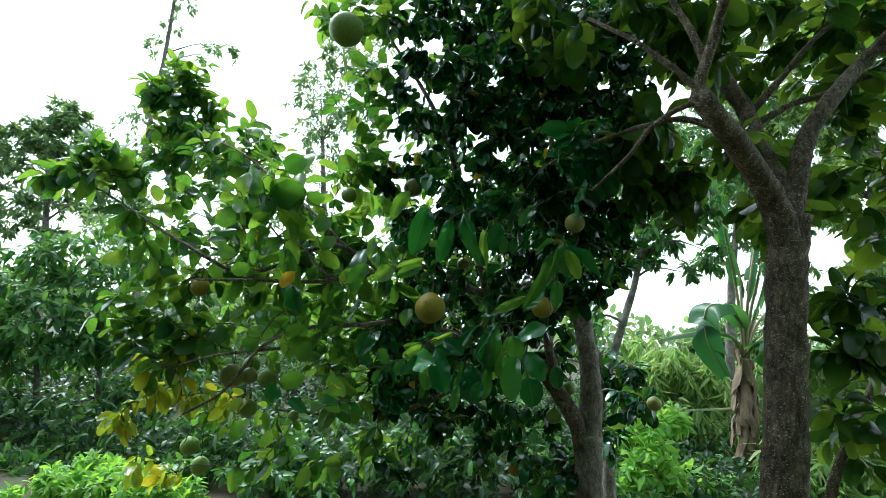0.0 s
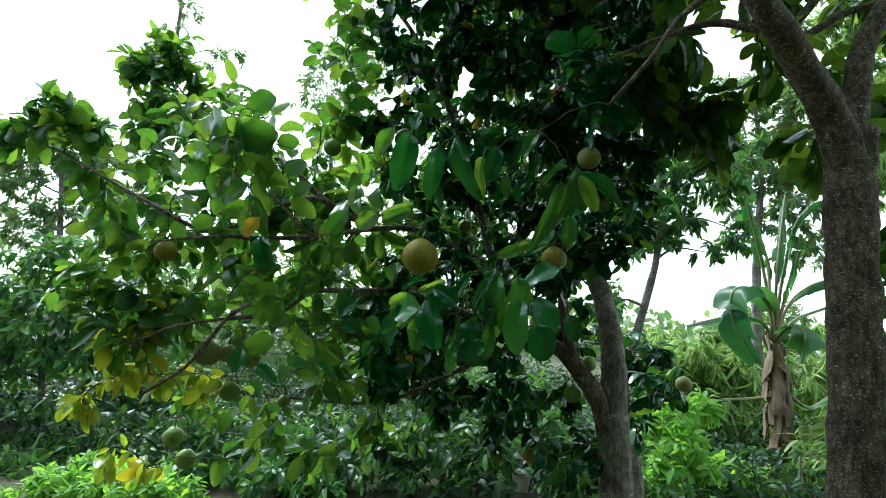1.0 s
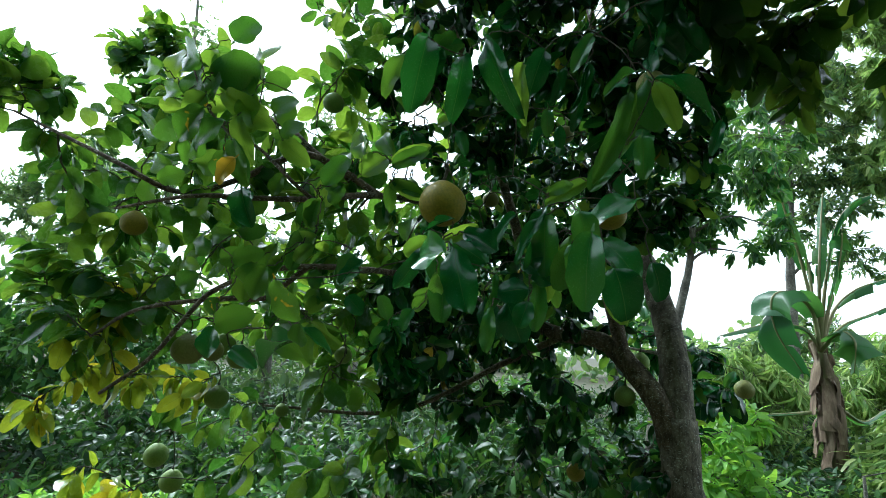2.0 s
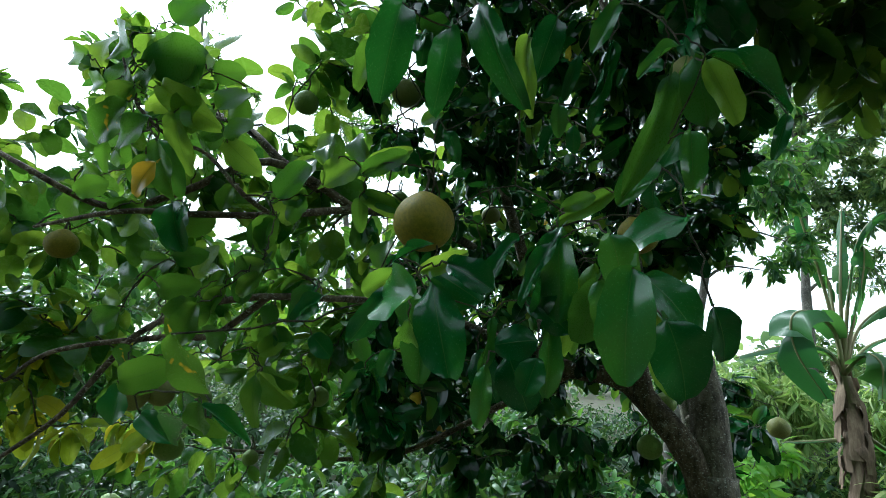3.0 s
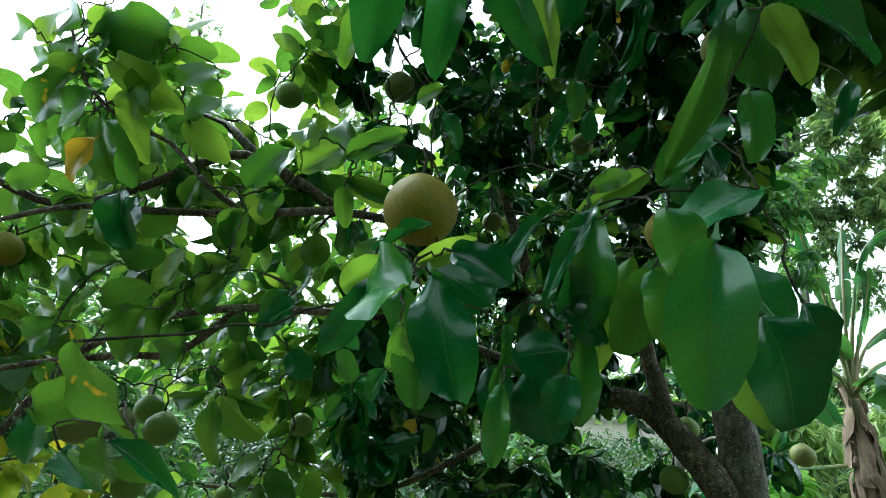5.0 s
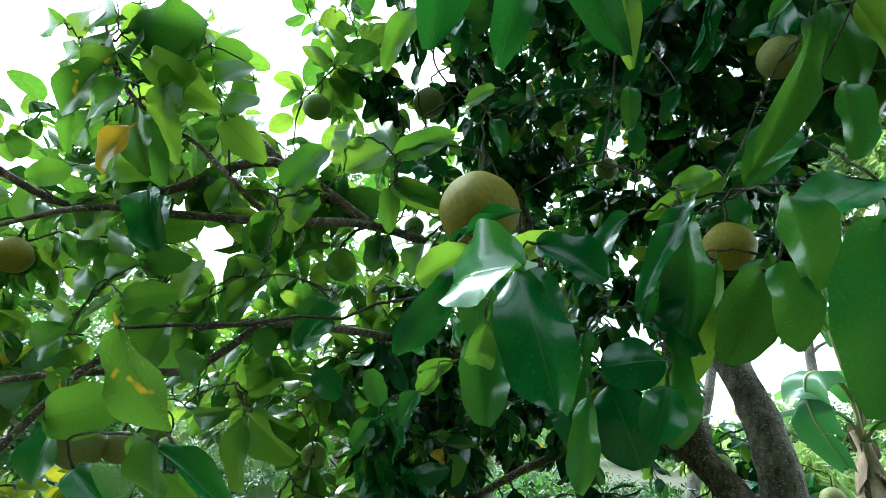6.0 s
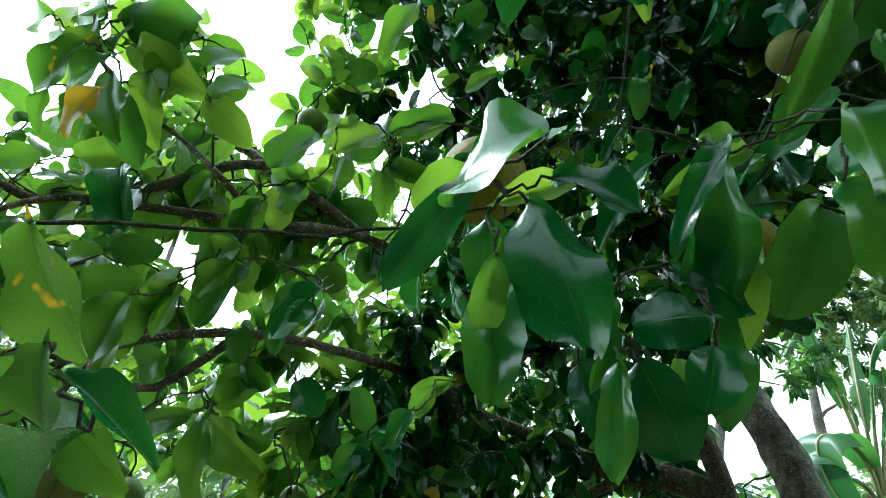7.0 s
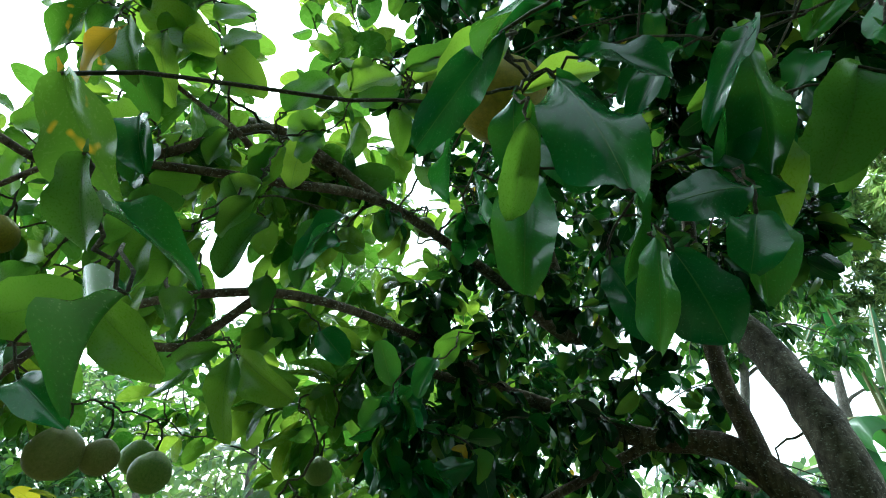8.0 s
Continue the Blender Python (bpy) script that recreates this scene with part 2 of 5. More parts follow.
class Tubes:
    """Collects tapering tubes into one mesh."""

    def __init__(self):
        self.v, self.f, self.count = [], [], 0

    def add(self, pts, radii, sides=5, lump=0.0, rng=None, cap=True):
        pts, radii = np.asarray(pts, float), np.asarray(radii, float)
        tan = unit(np.gradient(pts, axis=0))
        ref = np.array((1.0, 0, 0)) if abs(tan[0][0]) < 0.8 else np.array((0, 1.0, 0))
        ang = np.linspace(0, 2 * np.pi, sides, endpoint=False)
        rings = []
        for p, t, r in zip(pts, tan, radii):
            s = unit(ref - t * (ref @ t))
            u = np.cross(t, s)
            ref = s
            rr = r * (1 + (lump * rng.standard_normal(sides) if lump else 0))
            rings.append(p + (np.cos(ang)[:, None] * s + np.sin(ang)[:, None] * u) * np.reshape(rr, (-1, 1)))
        base, k = self.count, len(pts)
        self.v.append(np.concatenate(rings))
        j = np.arange(sides)
        for i in range(k - 1):
            a = base + i * sides
            self.f.extend(np.stack((a + j, a + (j + 1) % sides, a + sides + (j + 1) % sides, a + sides + j), 1).tolist())
        if cap:
            self.f.append((base + (k - 1) * sides + j).tolist())
        self.count += k * sides

    def mesh(self, name, material):
        return mesh_from(name, np.concatenate(self.v), self.f, material)


def spline(pts, step):
    """Points at about even steps on a smooth curve through the given ones."""
    pts = np.asarray(pts, float)
    ext = np.vstack((2 * pts[0] - pts[1], pts, 2 * pts[-1] - pts[-2]))
    res = []
    for i in range(1, len(ext) - 2):
        p0, p1, p2, p3 = ext[i - 1:i + 3]
        for s in np.linspace(0, 1, max(2, int(np.linalg.norm(p2 - p1) / step) + 1), endpoint=False):
            res.append(0.5 * (2 * p1 + (p2 - p0) * s + (2 * p0 - 5 * p1 + 4 * p2 - p3) * s * s + (3 * p1 - p0 - 3 * p2 + p3) * s ** 3))
    res.append(ext[-2])
    return np.array(res)


def leaf_shape(rows, cols, width=0.26, fold=0.3, curl=0.25, wave=0.02, peak=0.45, stalk=0.14, seed=0, point=0.47):
    """A unit leaf along +y: folded along its rib, bent at the tip, wavy at the rim, on a short stalk. Returns verts, faces, uvs."""
    g = np.random.default_rng(seed)
    ph = g.uniform(0, 6.28, 3)
    v, uv, f = [], [], []
    side = np.linspace(-1, 1, cols + 1)
    pw = math.log(0.5) / math.log(peak)
    for i in range(rows + 1):
        s = 0.35 * i / rows + 0.65 * (1 - math.cos(math.pi * i / rows)) / 2
        w = width * max(0.035, math.sin(math.pi * min(0.985, s ** pw)) ** point)
        w *= 1 + 0.035 * math.sin(23 * s + ph[0]) * (rows > 6)
        bend = -curl * s * s
        for c in side:
            z = bend + fold * abs(c) * w - 0.25 * fold * abs(c) ** 2 * w + wave * math.sin(9 * s + ph[1] + (2.2 if c > 0 else 0)) * abs(c) ** 2
            v.append((c * w * (1 - 0.12 * fold), s * (1 - 0.18 * curl), z))
            uv.append((c, s))
    n = cols + 1
    for i in range(rows):
        for j in range(cols):
            a = i * n + j
            f.append((a, a + 1, a + n + 1, a + n))
    if stalk:
        # winged stalk below the blade
        k = len(v)
        for s, w in ((-stalk, 0.012), (-stalk * 0.55, 0.02), (-0.02, 0.04)):
            v += [(-w, s, -0.02 * s), (w, s, -0.02 * s)]
            uv += [(0.0, 0.0), (0.02, 0.0)]
        f += [(k, k + 1, k + 3, k + 2), (k + 2, k + 3, k + 5, k + 4)]
        mid = cols // 2
        f.append((k + 4, k + 5, mid + 1 if cols > 1 else 1, mid - 1 if cols > 1 else 0))
    return np.array(v), f, np.array(uv)


def leaf_frames(base, along, normal, length, wide=None):
    """4x3 pose arrays (side, along, normal columns scaled, and base) for many leaves."""
    y = unit(along)
    z = unit(normal - y * np.sum(normal * y, 1, keepdims=True))
    x = np.cross(y, z)
    k = np.reshape(length, (-1, 1))
    wd = k if wide is None else k * np.reshape(wide, (-1, 1))
    return np.stack((x * wd, y * k, z * k, base), 1)


def foliage(name, poses, shapes, material):
    """One mesh of many leaves, shapes taken in turn."""
    vs, fs, us, off = [], [], [], 0
    for i, (sv, sf, su) in enumerate(shapes):
        p = poses[i::len(shapes)]
        if not len(p):
            continue
        v = np.einsum("vk,nkc->nvc", sv, p[:, :3]) + p[:, 3][:, None]
        for size in sorted({len(q) for q in sf}):
            q = np.array([x for x in sf if len(x) == size])
            fs.extend((q[None] + (off + np.arange(len(p)) * len(sv))[:, None, None]).reshape(-1, size).tolist())
        vs.append(v.reshape(-1, 3)); us.append(np.tile(su, (len(p), 1)))
        off += len(p) * len(sv)
    return mesh_from(name, np.concatenate(vs), fs, material, np.concatenate(us))


def matrix_of(p):
    m = np.eye(4)
    m[:3, :3] = p[:3].T
    m[:3, 3] = p[3]
    return Matrix(m.tolist())


# ---------- branching ----------
# the open lane in front of the tree: no twig ends inside it
LANE = np.array([(0.32, 0.1, 1.75), (0.33, 0.6, 1.58), (0.22, 1.05, 1.55), (0.24, 1.3, 1.61), (0.0, 1.38, 1.46), (-0.03, 1.65, 1.29)])


def lane_distance(p):
    best = np.full(len(p), 9.0)
    for a, b in zip(LANE[:-1], LANE[1:]):
        s = np.clip(((p - a) @ (b - a)) / ((b - a) @ (b - a)), 0, 1)
        best = np.minimum(best, np.linalg.norm(p - a - s[:, None] * (b - a), axis=1))
    return best


def before_fruit(p, reach=0.75, wide=0.085, fruits=None):
    """Whether a leaf base lies in the small clearing between a hanging fruit and the lane."""
    res = np.zeros(len(p), bool)
    for x, y, z, r, kind in fruits or FRUITS[:9] + FRUITS[-8:]:
        a = np.array((x, y, z))
        d = unit(np.array((0.2, 1.1, 1.6)) - a)
        far = 1.2 if x < -0.9 else reach
        s = np.clip((p - a) @ d, 0, far)
        res |= np.linalg.norm(p - a - s[:, None] * d, axis=1) < wide + r * 0.6
    return res


def grow(rng, limbs, targets, twig_r=0.0026, sag=0.1, step=0.06, swell=0.009):
    """Twigs from the limbs to every target; each starts at the nearest wood. Returns the twigs' curves and radii."""
    nodes = np.concatenate([c for c, r in limbs])
    rad = np.concatenate([r for c, r in limbs])
    d0 = np.array([np.min(np.linalg.norm(nodes - t, axis=1)) for t in targets])
    twigs = []
    cap = len(nodes) + 400 * len(targets)
    for k in np.argsort(d0):
        t = targets[k]
        dist = np.linalg.norm(nodes - t, axis=1) + np.where(nodes[:, 2] > t[2] + 0.3, 0.12, 0)
        i = int(np.argmin(np.where(dist < 0.05, 9, dist)))
        a, gap = nodes[i], t - nodes[i]
        ln = np.linalg.norm(gap)
        m = max(7, int(ln / step))
        s = np.linspace(0, 1, m + 1)[:, None]
        side = rng.standard_normal(3) * 0.10 * ln
        pts = a + gap * s + (side + UP * sag * ln) * (4 * s * (1 - s))
        pts[1:-1] += rng.standard_normal((m - 1, 3)) * 0.0025
        r0 = min(rad[i] * 0.75, twig_r * 1.3 + swell * ln)
        rr = np.maximum(twig_r, r0 + (twig_r - r0) * s[:, 0])
        twigs.append((pts, rr))
        nodes, rad = np.vstack((nodes, pts[1:])), np.concatenate((rad, rr[1:]))
    return twigs


def twig_leaves(rng, twigs, per, length, spread=0.9, droop=0.45, reach=0.34, tilt=0.55):
    """Leaf poses round the outer ends of twigs."""
    base, along, normal, size = [], [], [], []
    for pts, rr in twigs:
        seg = np.linalg.norm(np.diff(pts, axis=0), axis=1)
        total = seg.sum()
        cum = np.concatenate(((0,), np.cumsum(seg)))
        k = max(3, int(per * rng.uniform(0.7, 1.3)))
        az = rng.uniform(0, 6.28)
        for j in range(k):
            back = min(reach, total * 0.85) * (j / k) ** 1.1
            p = np.array([np.interp(total - back, cum, pts[:, c]) for c in range(3)])
            q = np.array([np.interp(max(0, total - back - 0.05), cum, pts[:, c]) for c in range(3)])
            t = unit(p - q)
            s = unit(np.cross(t, UP) + 1e-3)
            u = np.cross(s, t)
            az += 2.4
            d = t * (0.5 if j else 1.0) + spread * (math.cos(az) * s + math.sin(az) * u) * (1 if j else 0.3)
            d = unit(unit(d) - UP * droop * rng.uniform(0.2, 1.6))
            base.append(p); along.append(d)
            normal.append(UP + rng.standard_normal(3) * tilt + d * 0.2)
            size.append(length * rng.uniform(0.55, 1.25))
    base, along, normal, size = map(np.array, (base, along, normal, size))
    return base + unit(along) * 0.14 * size[:, None], along, normal, size


def in_clumps(rng, clumps, thin=1.0):
    """Targets in the outer part of each clump (x, y, z, half width, half height, count, half depth)."""
    res = []
    for x, y, z, rx, rz, k, ry in clumps:
        k = max(2, int(k * thin))
        d = unit(rng.standard_normal((k, 3))) * rng.uniform(0.25, 1.0, (k, 1)) ** 0.6
        res.append(np.array((x, y, z)) + d * np.array((rx, ry, rz)))
    return np.concatenate(res)


def limb(pts, r0, r1, step=0.05):
    c = spline(pts, step)
    return c, r0 + (r1 - r0) * np.linspace(0, 1, len(c)) ** 0.8


def wood_part(name, c, r, material, parent, rng, sides=14, label="", lump=0.05):
    tb = Tubes()
    tb.add(c, r, sides, lump, rng)
    return part_mesh(name, tb.mesh(name, material), parent, label)


# ---------- ground ----------
def ground_sheet():
    g, half = 90, 400.0
    a = np.linspace(-1, 1, g)
    a = np.sign(a) * np.abs(a) ** 3 * half
    xs, ys = np.meshgrid(a, a + 5)
    z = np.array([0.06 * noise.noise((x * 0.7, y * 0.7, 0)) + 0.25 * noise.noise((x * 0.1, y * 0.1, 3)) for x, y in zip(xs.ravel(), ys.ravel())])
    v = np.stack((xs.ravel(), ys.ravel(), z - 0.1), 1)
    i = np.arange(g * g).reshape(g, g)
    f = np.stack((i[:-1, :-1], i[:-1, 1:], i[1:, 1:], i[1:, :-1]), -1).reshape(-1, 4)
    ob = new("ground", mesh_from("ground", v, f, M_SOIL))
    tagged(ob, "dark earth floor with leaf litter and low weeds", "ground", kind="structure")


ground_sheet()

# ---------- pomelo fruit ----------
def fruit_mesh(material, seed):
    bm = bmesh.new()
    bmesh.ops.create_uvsphere(bm, u_segments=32, v_segments=20, radius=1)
    for v in bm.verts:
        z = v.co.z
        v.co *= 1 + 0.018 * noise.noise(v.co * 1.6 + Vector((seed, 0, 0)))
        v.co.z *= 0.95
        if z > 0.75:
            v.co.z += 0.10 * ((z - 0.75) / 0.25) ** 2 - (0.07 if z > 0.995 else 0)
        if z < -0.97:
            v.co.z += 0.03
    me = bpy.data.meshes.new("rind")
    bm.to_mesh(me)
    bm.free()
    me.polygons.foreach_set("use_smooth", np.ones(len(me.polygons), bool))
    me.materials.append(material)
    return me


RINDS = {"ripe": fruit_mesh(M_RIND, 1), "green": fruit_mesh(M_RIND_G, 5), "russet": fruit_mesh(M_RIND_B, 9)}
FRUIT_LABEL = {"ripe": "round yellow-green ripening pomelo hanging from a twig", "green": "unripe green pomelo hanging among the leaves",
               "russet": "brownish russet pomelo hanging in shade"}
FRUITS = [
    (-0.006, 2.03, 1.858, 0.058, "ripe"), (-1.046, 2.482, 1.457, 0.057, "russet"), (-0.995, 2.55, 1.457, 0.041, "russet"),
    (-1.145, 2.818, 1.476, 0.048, "green"), (-0.965, 2.680, 1.434, 0.05, "green"), (-1.572, 3.01, 0.945, 0.055, "green"),
    (-1.56, 3.12, 0.808, 0.055, "green"), (-0.45, 1.95, 2.95, 0.07, "green"), (-1.11, 2.22, 1.864, 0.042, "ripe"),
    (-1.06, 2.7, 1.27, 0.047, "green"), (-0.94, 3.0, 1.2, 0.031, "green"), (0.53, 3.1, 1.36, 0.042, "green"),
    (0.34, 3.2, 1.03, 0.038, "ripe"), (1.31, 4.2, 1.37, 0.054, "russet"), (-0.552, 2.455, 2.385, 0.039, "green"),
]
FRUITS += [
    (-0.27, 2.6, 2.477, 0.048, "russet"), (0.288, 3.13, 2.52, 0.042, "russet"), (-0.022, 2.94, 2.15, 0.035, "russet"),
    (-0.38, 2.92, 2.21, 0.036, "green"), (-0.6, 2.85, 1.46, 0.036, "green"), (0.62, 3.3, 1.5, 0.04, "green"),
    (0.413, 2.338, 1.912, 0.046, "ripe"), (0.52, 2.26, 2.266, 0.041, "russet"),
]


def fruit(x, y, z, r, kind):
    ob = thing("pomelo_fruit", FRUIT_LABEL[kind], "fruit", (x, y, z), "pomelos on the trees")
    body = part_mesh("rind", RINDS[kind], ob)
    body.scale = (r, r, r)
    body.rotation_euler = (0.15 * math.sin(x * 40), 0.15 * math.cos(y * 30), x * 20)
    tb = Tubes()
    tb.add([(0, 0, r * 0.93), (0.002, 0.0, r + 0.012), (0.004, 0.003, r + 0.03), (0, 0, r + 0.05)], [0.006, 0.003, 0.0026, 0.0026], 6)
    part_mesh("stalk", tb.mesh("stalk", M_TWIG), ob)


for item in FRUITS:
    fruit(*item)
HANGERS = np.array([(x, y, z + r + 0.048) for x, y, z, r, k in FRUITS])

# ---------- the fruiting pomelo tree ----------
NEAR_SHAPES = [leaf_shape(14, 6, w, f, c, wv, pk, 0.14, sd, pt) for w, f, c, wv, pk, sd, pt in (
    (0.32, 0.45, 0.22, 0.06, 0.52, 1, 0.42), (0.31, 0.3, 0.4, 0.06, 0.5, 2, 0.46), (0.33, 0.65, 0.2, 0.075, 0.55, 3, 0.4),
    (0.3, 0.85, 0.3, 0.06, 0.5, 4, 0.45), (0.34, 0.35, 0.5, 0.055, 0.53, 5, 0.42), (0.32, -0.35, 0.3, 0.075, 0.52, 6, 0.44))]
MID_SHAPES = [leaf_shape(6, 4, w, f, c, wv, pk, 0.12, sd) for w, f, c, wv, pk, sd in (
    (0.29, 0.35, 0.25, 0.03, 0.5, 1), (0.27, 0.2, 0.5, 0.025, 0.48, 2), (0.31, 0.55, 0.15, 0.035, 0.54, 3),
    (0.25, 0.7, 0.35, 0.02, 0.46, 4), (0.31, -0.2, 0.6, 0.03, 0.54, 5))]

# single sprays at the lane: leaf base, leaf tip, breadth, lean to the sky, lean to the side
SPRAY_FRUIT = [
    (0.078, 1.735, 1.679, 0.000, 1.786, 1.690, 1.35, 0.3, -0.6),
    (0.060, 1.870, 1.720, 0.104, 1.800, 1.600, 0.75, 0.3, 0.1),
    (0.081, 1.880, 1.750, 0.154, 1.864, 1.716, 1.02, 0.5, 0.0),
    (0.025, 1.870, 1.707, 0.018, 1.875, 1.639, 1.05, 0.2, -0.2),
    (-0.020, 1.864, 1.690, -0.057, 1.920, 1.641, 0.85, 0.7, -0.5),
    (-0.023, 1.957, 1.696, -0.041, 2.016, 1.667, 0.75, 0.5, 0.2),
    (0.003, 1.840, 1.737, 0.064, 1.830, 1.780, 0.37, 1.2, 0.0),
    (0.023, 1.800, 1.700, -0.030, 1.796, 1.610, 0.52, -0.4, 0.5),
]
SPRAY_LANE = [
    (0.331, 1.770, 1.724, 0.302, 1.740, 1.595, 0.77, 0.9, -0.2),
    (0.358, 1.880, 1.733, 0.427, 1.840, 1.671, 1.16, 0.6, 0.1),
    (0.370, 1.800, 1.667, 0.401, 1.780, 1.582, 1.24, 0.1, 0.2),
    (0.298, 1.870, 1.725, 0.320, 1.860, 1.648, 0.98, 0.6, 0.0),
    (0.452, 1.920, 1.700, 0.483, 1.920, 1.624, 0.96, 0.1, 0.2),
    (0.424, 1.920, 1.829, 0.321, 1.890, 1.796, 0.91, 0.7, 0.0),
    (0.182, 1.940, 1.806, 0.113, 1.900, 1.734, 0.44, 0.8, 0.0),
    (0.242, 1.930, 1.801, 0.174, 1.890, 1.711, 0.38, 0.8, 0.0),
    (0.313, 1.860, 1.789, 0.338, 1.840, 1.706, 0.95, 0.6, 0.0),
    (0.249, 1.930, 1.820, 0.192, 1.910, 1.742, 0.46, 0.7, 0.0),
]
SPRAY_HANGING = [
    (0.226, 1.970, 1.781, 0.212, 1.970, 1.669, 0.54, 0.0, 0.3),
    (0.213, 1.950, 1.645, 0.149, 1.930, 1.639, 1.28, 0.2, 0.0),
    (0.212, 1.950, 1.618, 0.194, 1.930, 1.564, 1.22, 0.0, 0.0),
    (0.160, 2.020, 1.624, 0.193, 2.000, 1.535, 1.17, 0.0, 0.0),
    (0.103, 2.050, 1.627, 0.139, 2.030, 1.543, 0.98, 0.1, 0.0),
    (0.020, 2.000, 1.763, 0.114, 1.980, 1.717, 1.00, 0.3, 0.0),
    (0.024, 1.980, 1.692, 0.021, 1.950, 1.569, 0.79, 0.2, 0.1),
    (0.132, 1.950, 1.604, 0.128, 1.930, 1.509, 0.52, 0.4, 0.2),
    (0.133, 2.000, 1.682, 0.121, 2.000, 1.584, 0.37, 0.0, 0.7),
    (0.242, 1.950, 1.825, 0.248, 1.930, 1.672, 0.59, 0.0, 0.1),
    (0.229, 2.000, 1.677, 0.227, 1.980, 1.557, 0.56, 0.0, 0.2),
    (0.192, 1.980, 1.711, 0.265, 1.960, 1.669, 0.72, 0.5, 0.0),
    (0.242, 2.350, 2.211, 0.180, 2.330, 2.119, 0.50, 0.7, 0.0),
    (0.270, 2.350, 2.201, 0.270, 2.350, 2.132, 0.82, 0.4, 0.0),
]
SPRAY_HIGH = [
    (0.472, 1.950, 2.110, 0.604, 1.930, 2.021, 0.50, 0.4, 0.0),
    (0.450, 1.980, 1.993, 0.452, 1.970, 1.893, 0.74, 0.3, 0.0),
    (0.435, 1.950, 2.131, 0.363, 1.930, 2.087, 0.53, 0.6, 0.0),
    (0.340, 2.050, 2.223, 0.328, 2.050, 2.093, 0.26, 0.0, 0.7),
    (0.370, 2.100, 2.190, 0.350, 2.100, 2.158, 0.76, 0.5, 0.0),
    (0.660, 2.150, 2.097, 0.633, 2.150, 2.011, 0.53, 0.5, 0.0),
    (0.438, 2.100, 2.185, 0.408, 2.100, 2.195, 2.25, 0.3, 0.0),
    (0.333, 2.050, 2.218, 0.313, 2.050, 2.094, 0.17, 0.0, 0.8),
    (0.404, 2.020, 1.958, 0.336, 2.000, 1.888, 1.02, 0.3, 0.0),
]
SPRAY_TOP = [
    (-0.019, 1.860, 2.202, -0.036, 1.820, 2.039, 0.71, -0.1, 0.3),
    (0.111, 1.880, 2.199, 0.160, 1.850, 2.009, 0.50, -0.1, -0.4),
    (0.241, 1.900, 2.170, 0.205, 1.890, 2.074, 0.83, -0.2, 0.0),
    (0.285, 2.300, 2.365, 0.252, 2.300, 2.257, 0.49, 0.2, 0.3),
    (0.350, 2.000, 2.263, 0.293, 2.000, 2.192, 0.69, 0.2, 0.0),
    (0.332, 2.250, 2.214, 0.301, 2.250, 2.142, 0.66, 0.5, 0.2),
    (-0.018, 2.200, 2.131, 0.019, 2.200, 2.066, 0.77, 0.2, 0.3),
    (-0.156, 2.100, 2.326, -0.222, 2.080, 2.211, 0.71, -0.2, 0.0),
    (0.237, 2.200, 2.180, 0.238, 2.200, 2.108, 0.80, 0.5, 0.0),
    (0.059, 1.900, 2.174, 0.053, 1.870, 2.021, 0.61, -0.3, 0.4),
]
SPRAY_ROW = [
    (-0.550, 2.030, 1.904, -0.558, 2.000, 1.803, 1.23, 0.3, 0.0),
    (-0.344, 2.060, 1.924, -0.287, 2.060, 2.012, 0.99, -0.4, 0.0),
    (-0.241, 2.060, 1.951, -0.176, 2.080, 2.018, 1.26, -0.4, 0.0),
    (-0.155, 2.060, 1.973, -0.059, 2.060, 2.020, 0.71, -0.3, 0.0),
    (-0.232, 2.060, 1.996, -0.267, 2.080, 2.073, 0.87, -0.3, 0.0),
    (-0.165, 2.100, 1.948, -0.073, 2.100, 1.904, 0.59, -0.2, 0.0),
    (-0.174, 2.100, 1.937, -0.165, 2.100, 1.860, 0.84, 0.0, 0.4),
    (-0.735, 2.100, 1.938, -0.813, 2.100, 1.863, 1.31, -0.3, 0.0),
    (-0.452, 2.150, 1.834, -0.412, 2.150, 1.924, 1.09, -0.3, 0.0),
]
SPRAY_LOWER = [
    (-0.443, 2.200, 1.827, -0.489, 2.150, 1.717, 1.06, -0.2, 0.0),
    (-0.745, 2.200, 1.743, -0.657, 2.200, 1.762, 1.19, -0.2, 0.0),
    (-0.588, 2.150, 1.714, -0.595, 2.100, 1.617, 1.35, -0.3, 0.0),
    (-0.556, 2.200, 1.792, -0.606, 2.200, 1.697, 0.78, -0.2, 0.0),
    (-0.252, 2.100, 1.744, -0.303, 2.080, 1.650, 0.89, 0.6, 0.0),
    (-0.464, 2.250, 1.599, -0.402, 2.250, 1.644, 1.09, -0.2, 0.0),
    (-0.415, 2.200, 1.551, -0.343, 2.200, 1.529, 0.90, -0.2, 0.0),
    (-0.357, 2.300, 1.652, -0.303, 2.300, 1.602, 1.23, 0.4, 0.0),
    (-0.175, 2.400, 1.627, -0.211, 2.380, 1.564, 1.16, 0.6, 0.0),
]
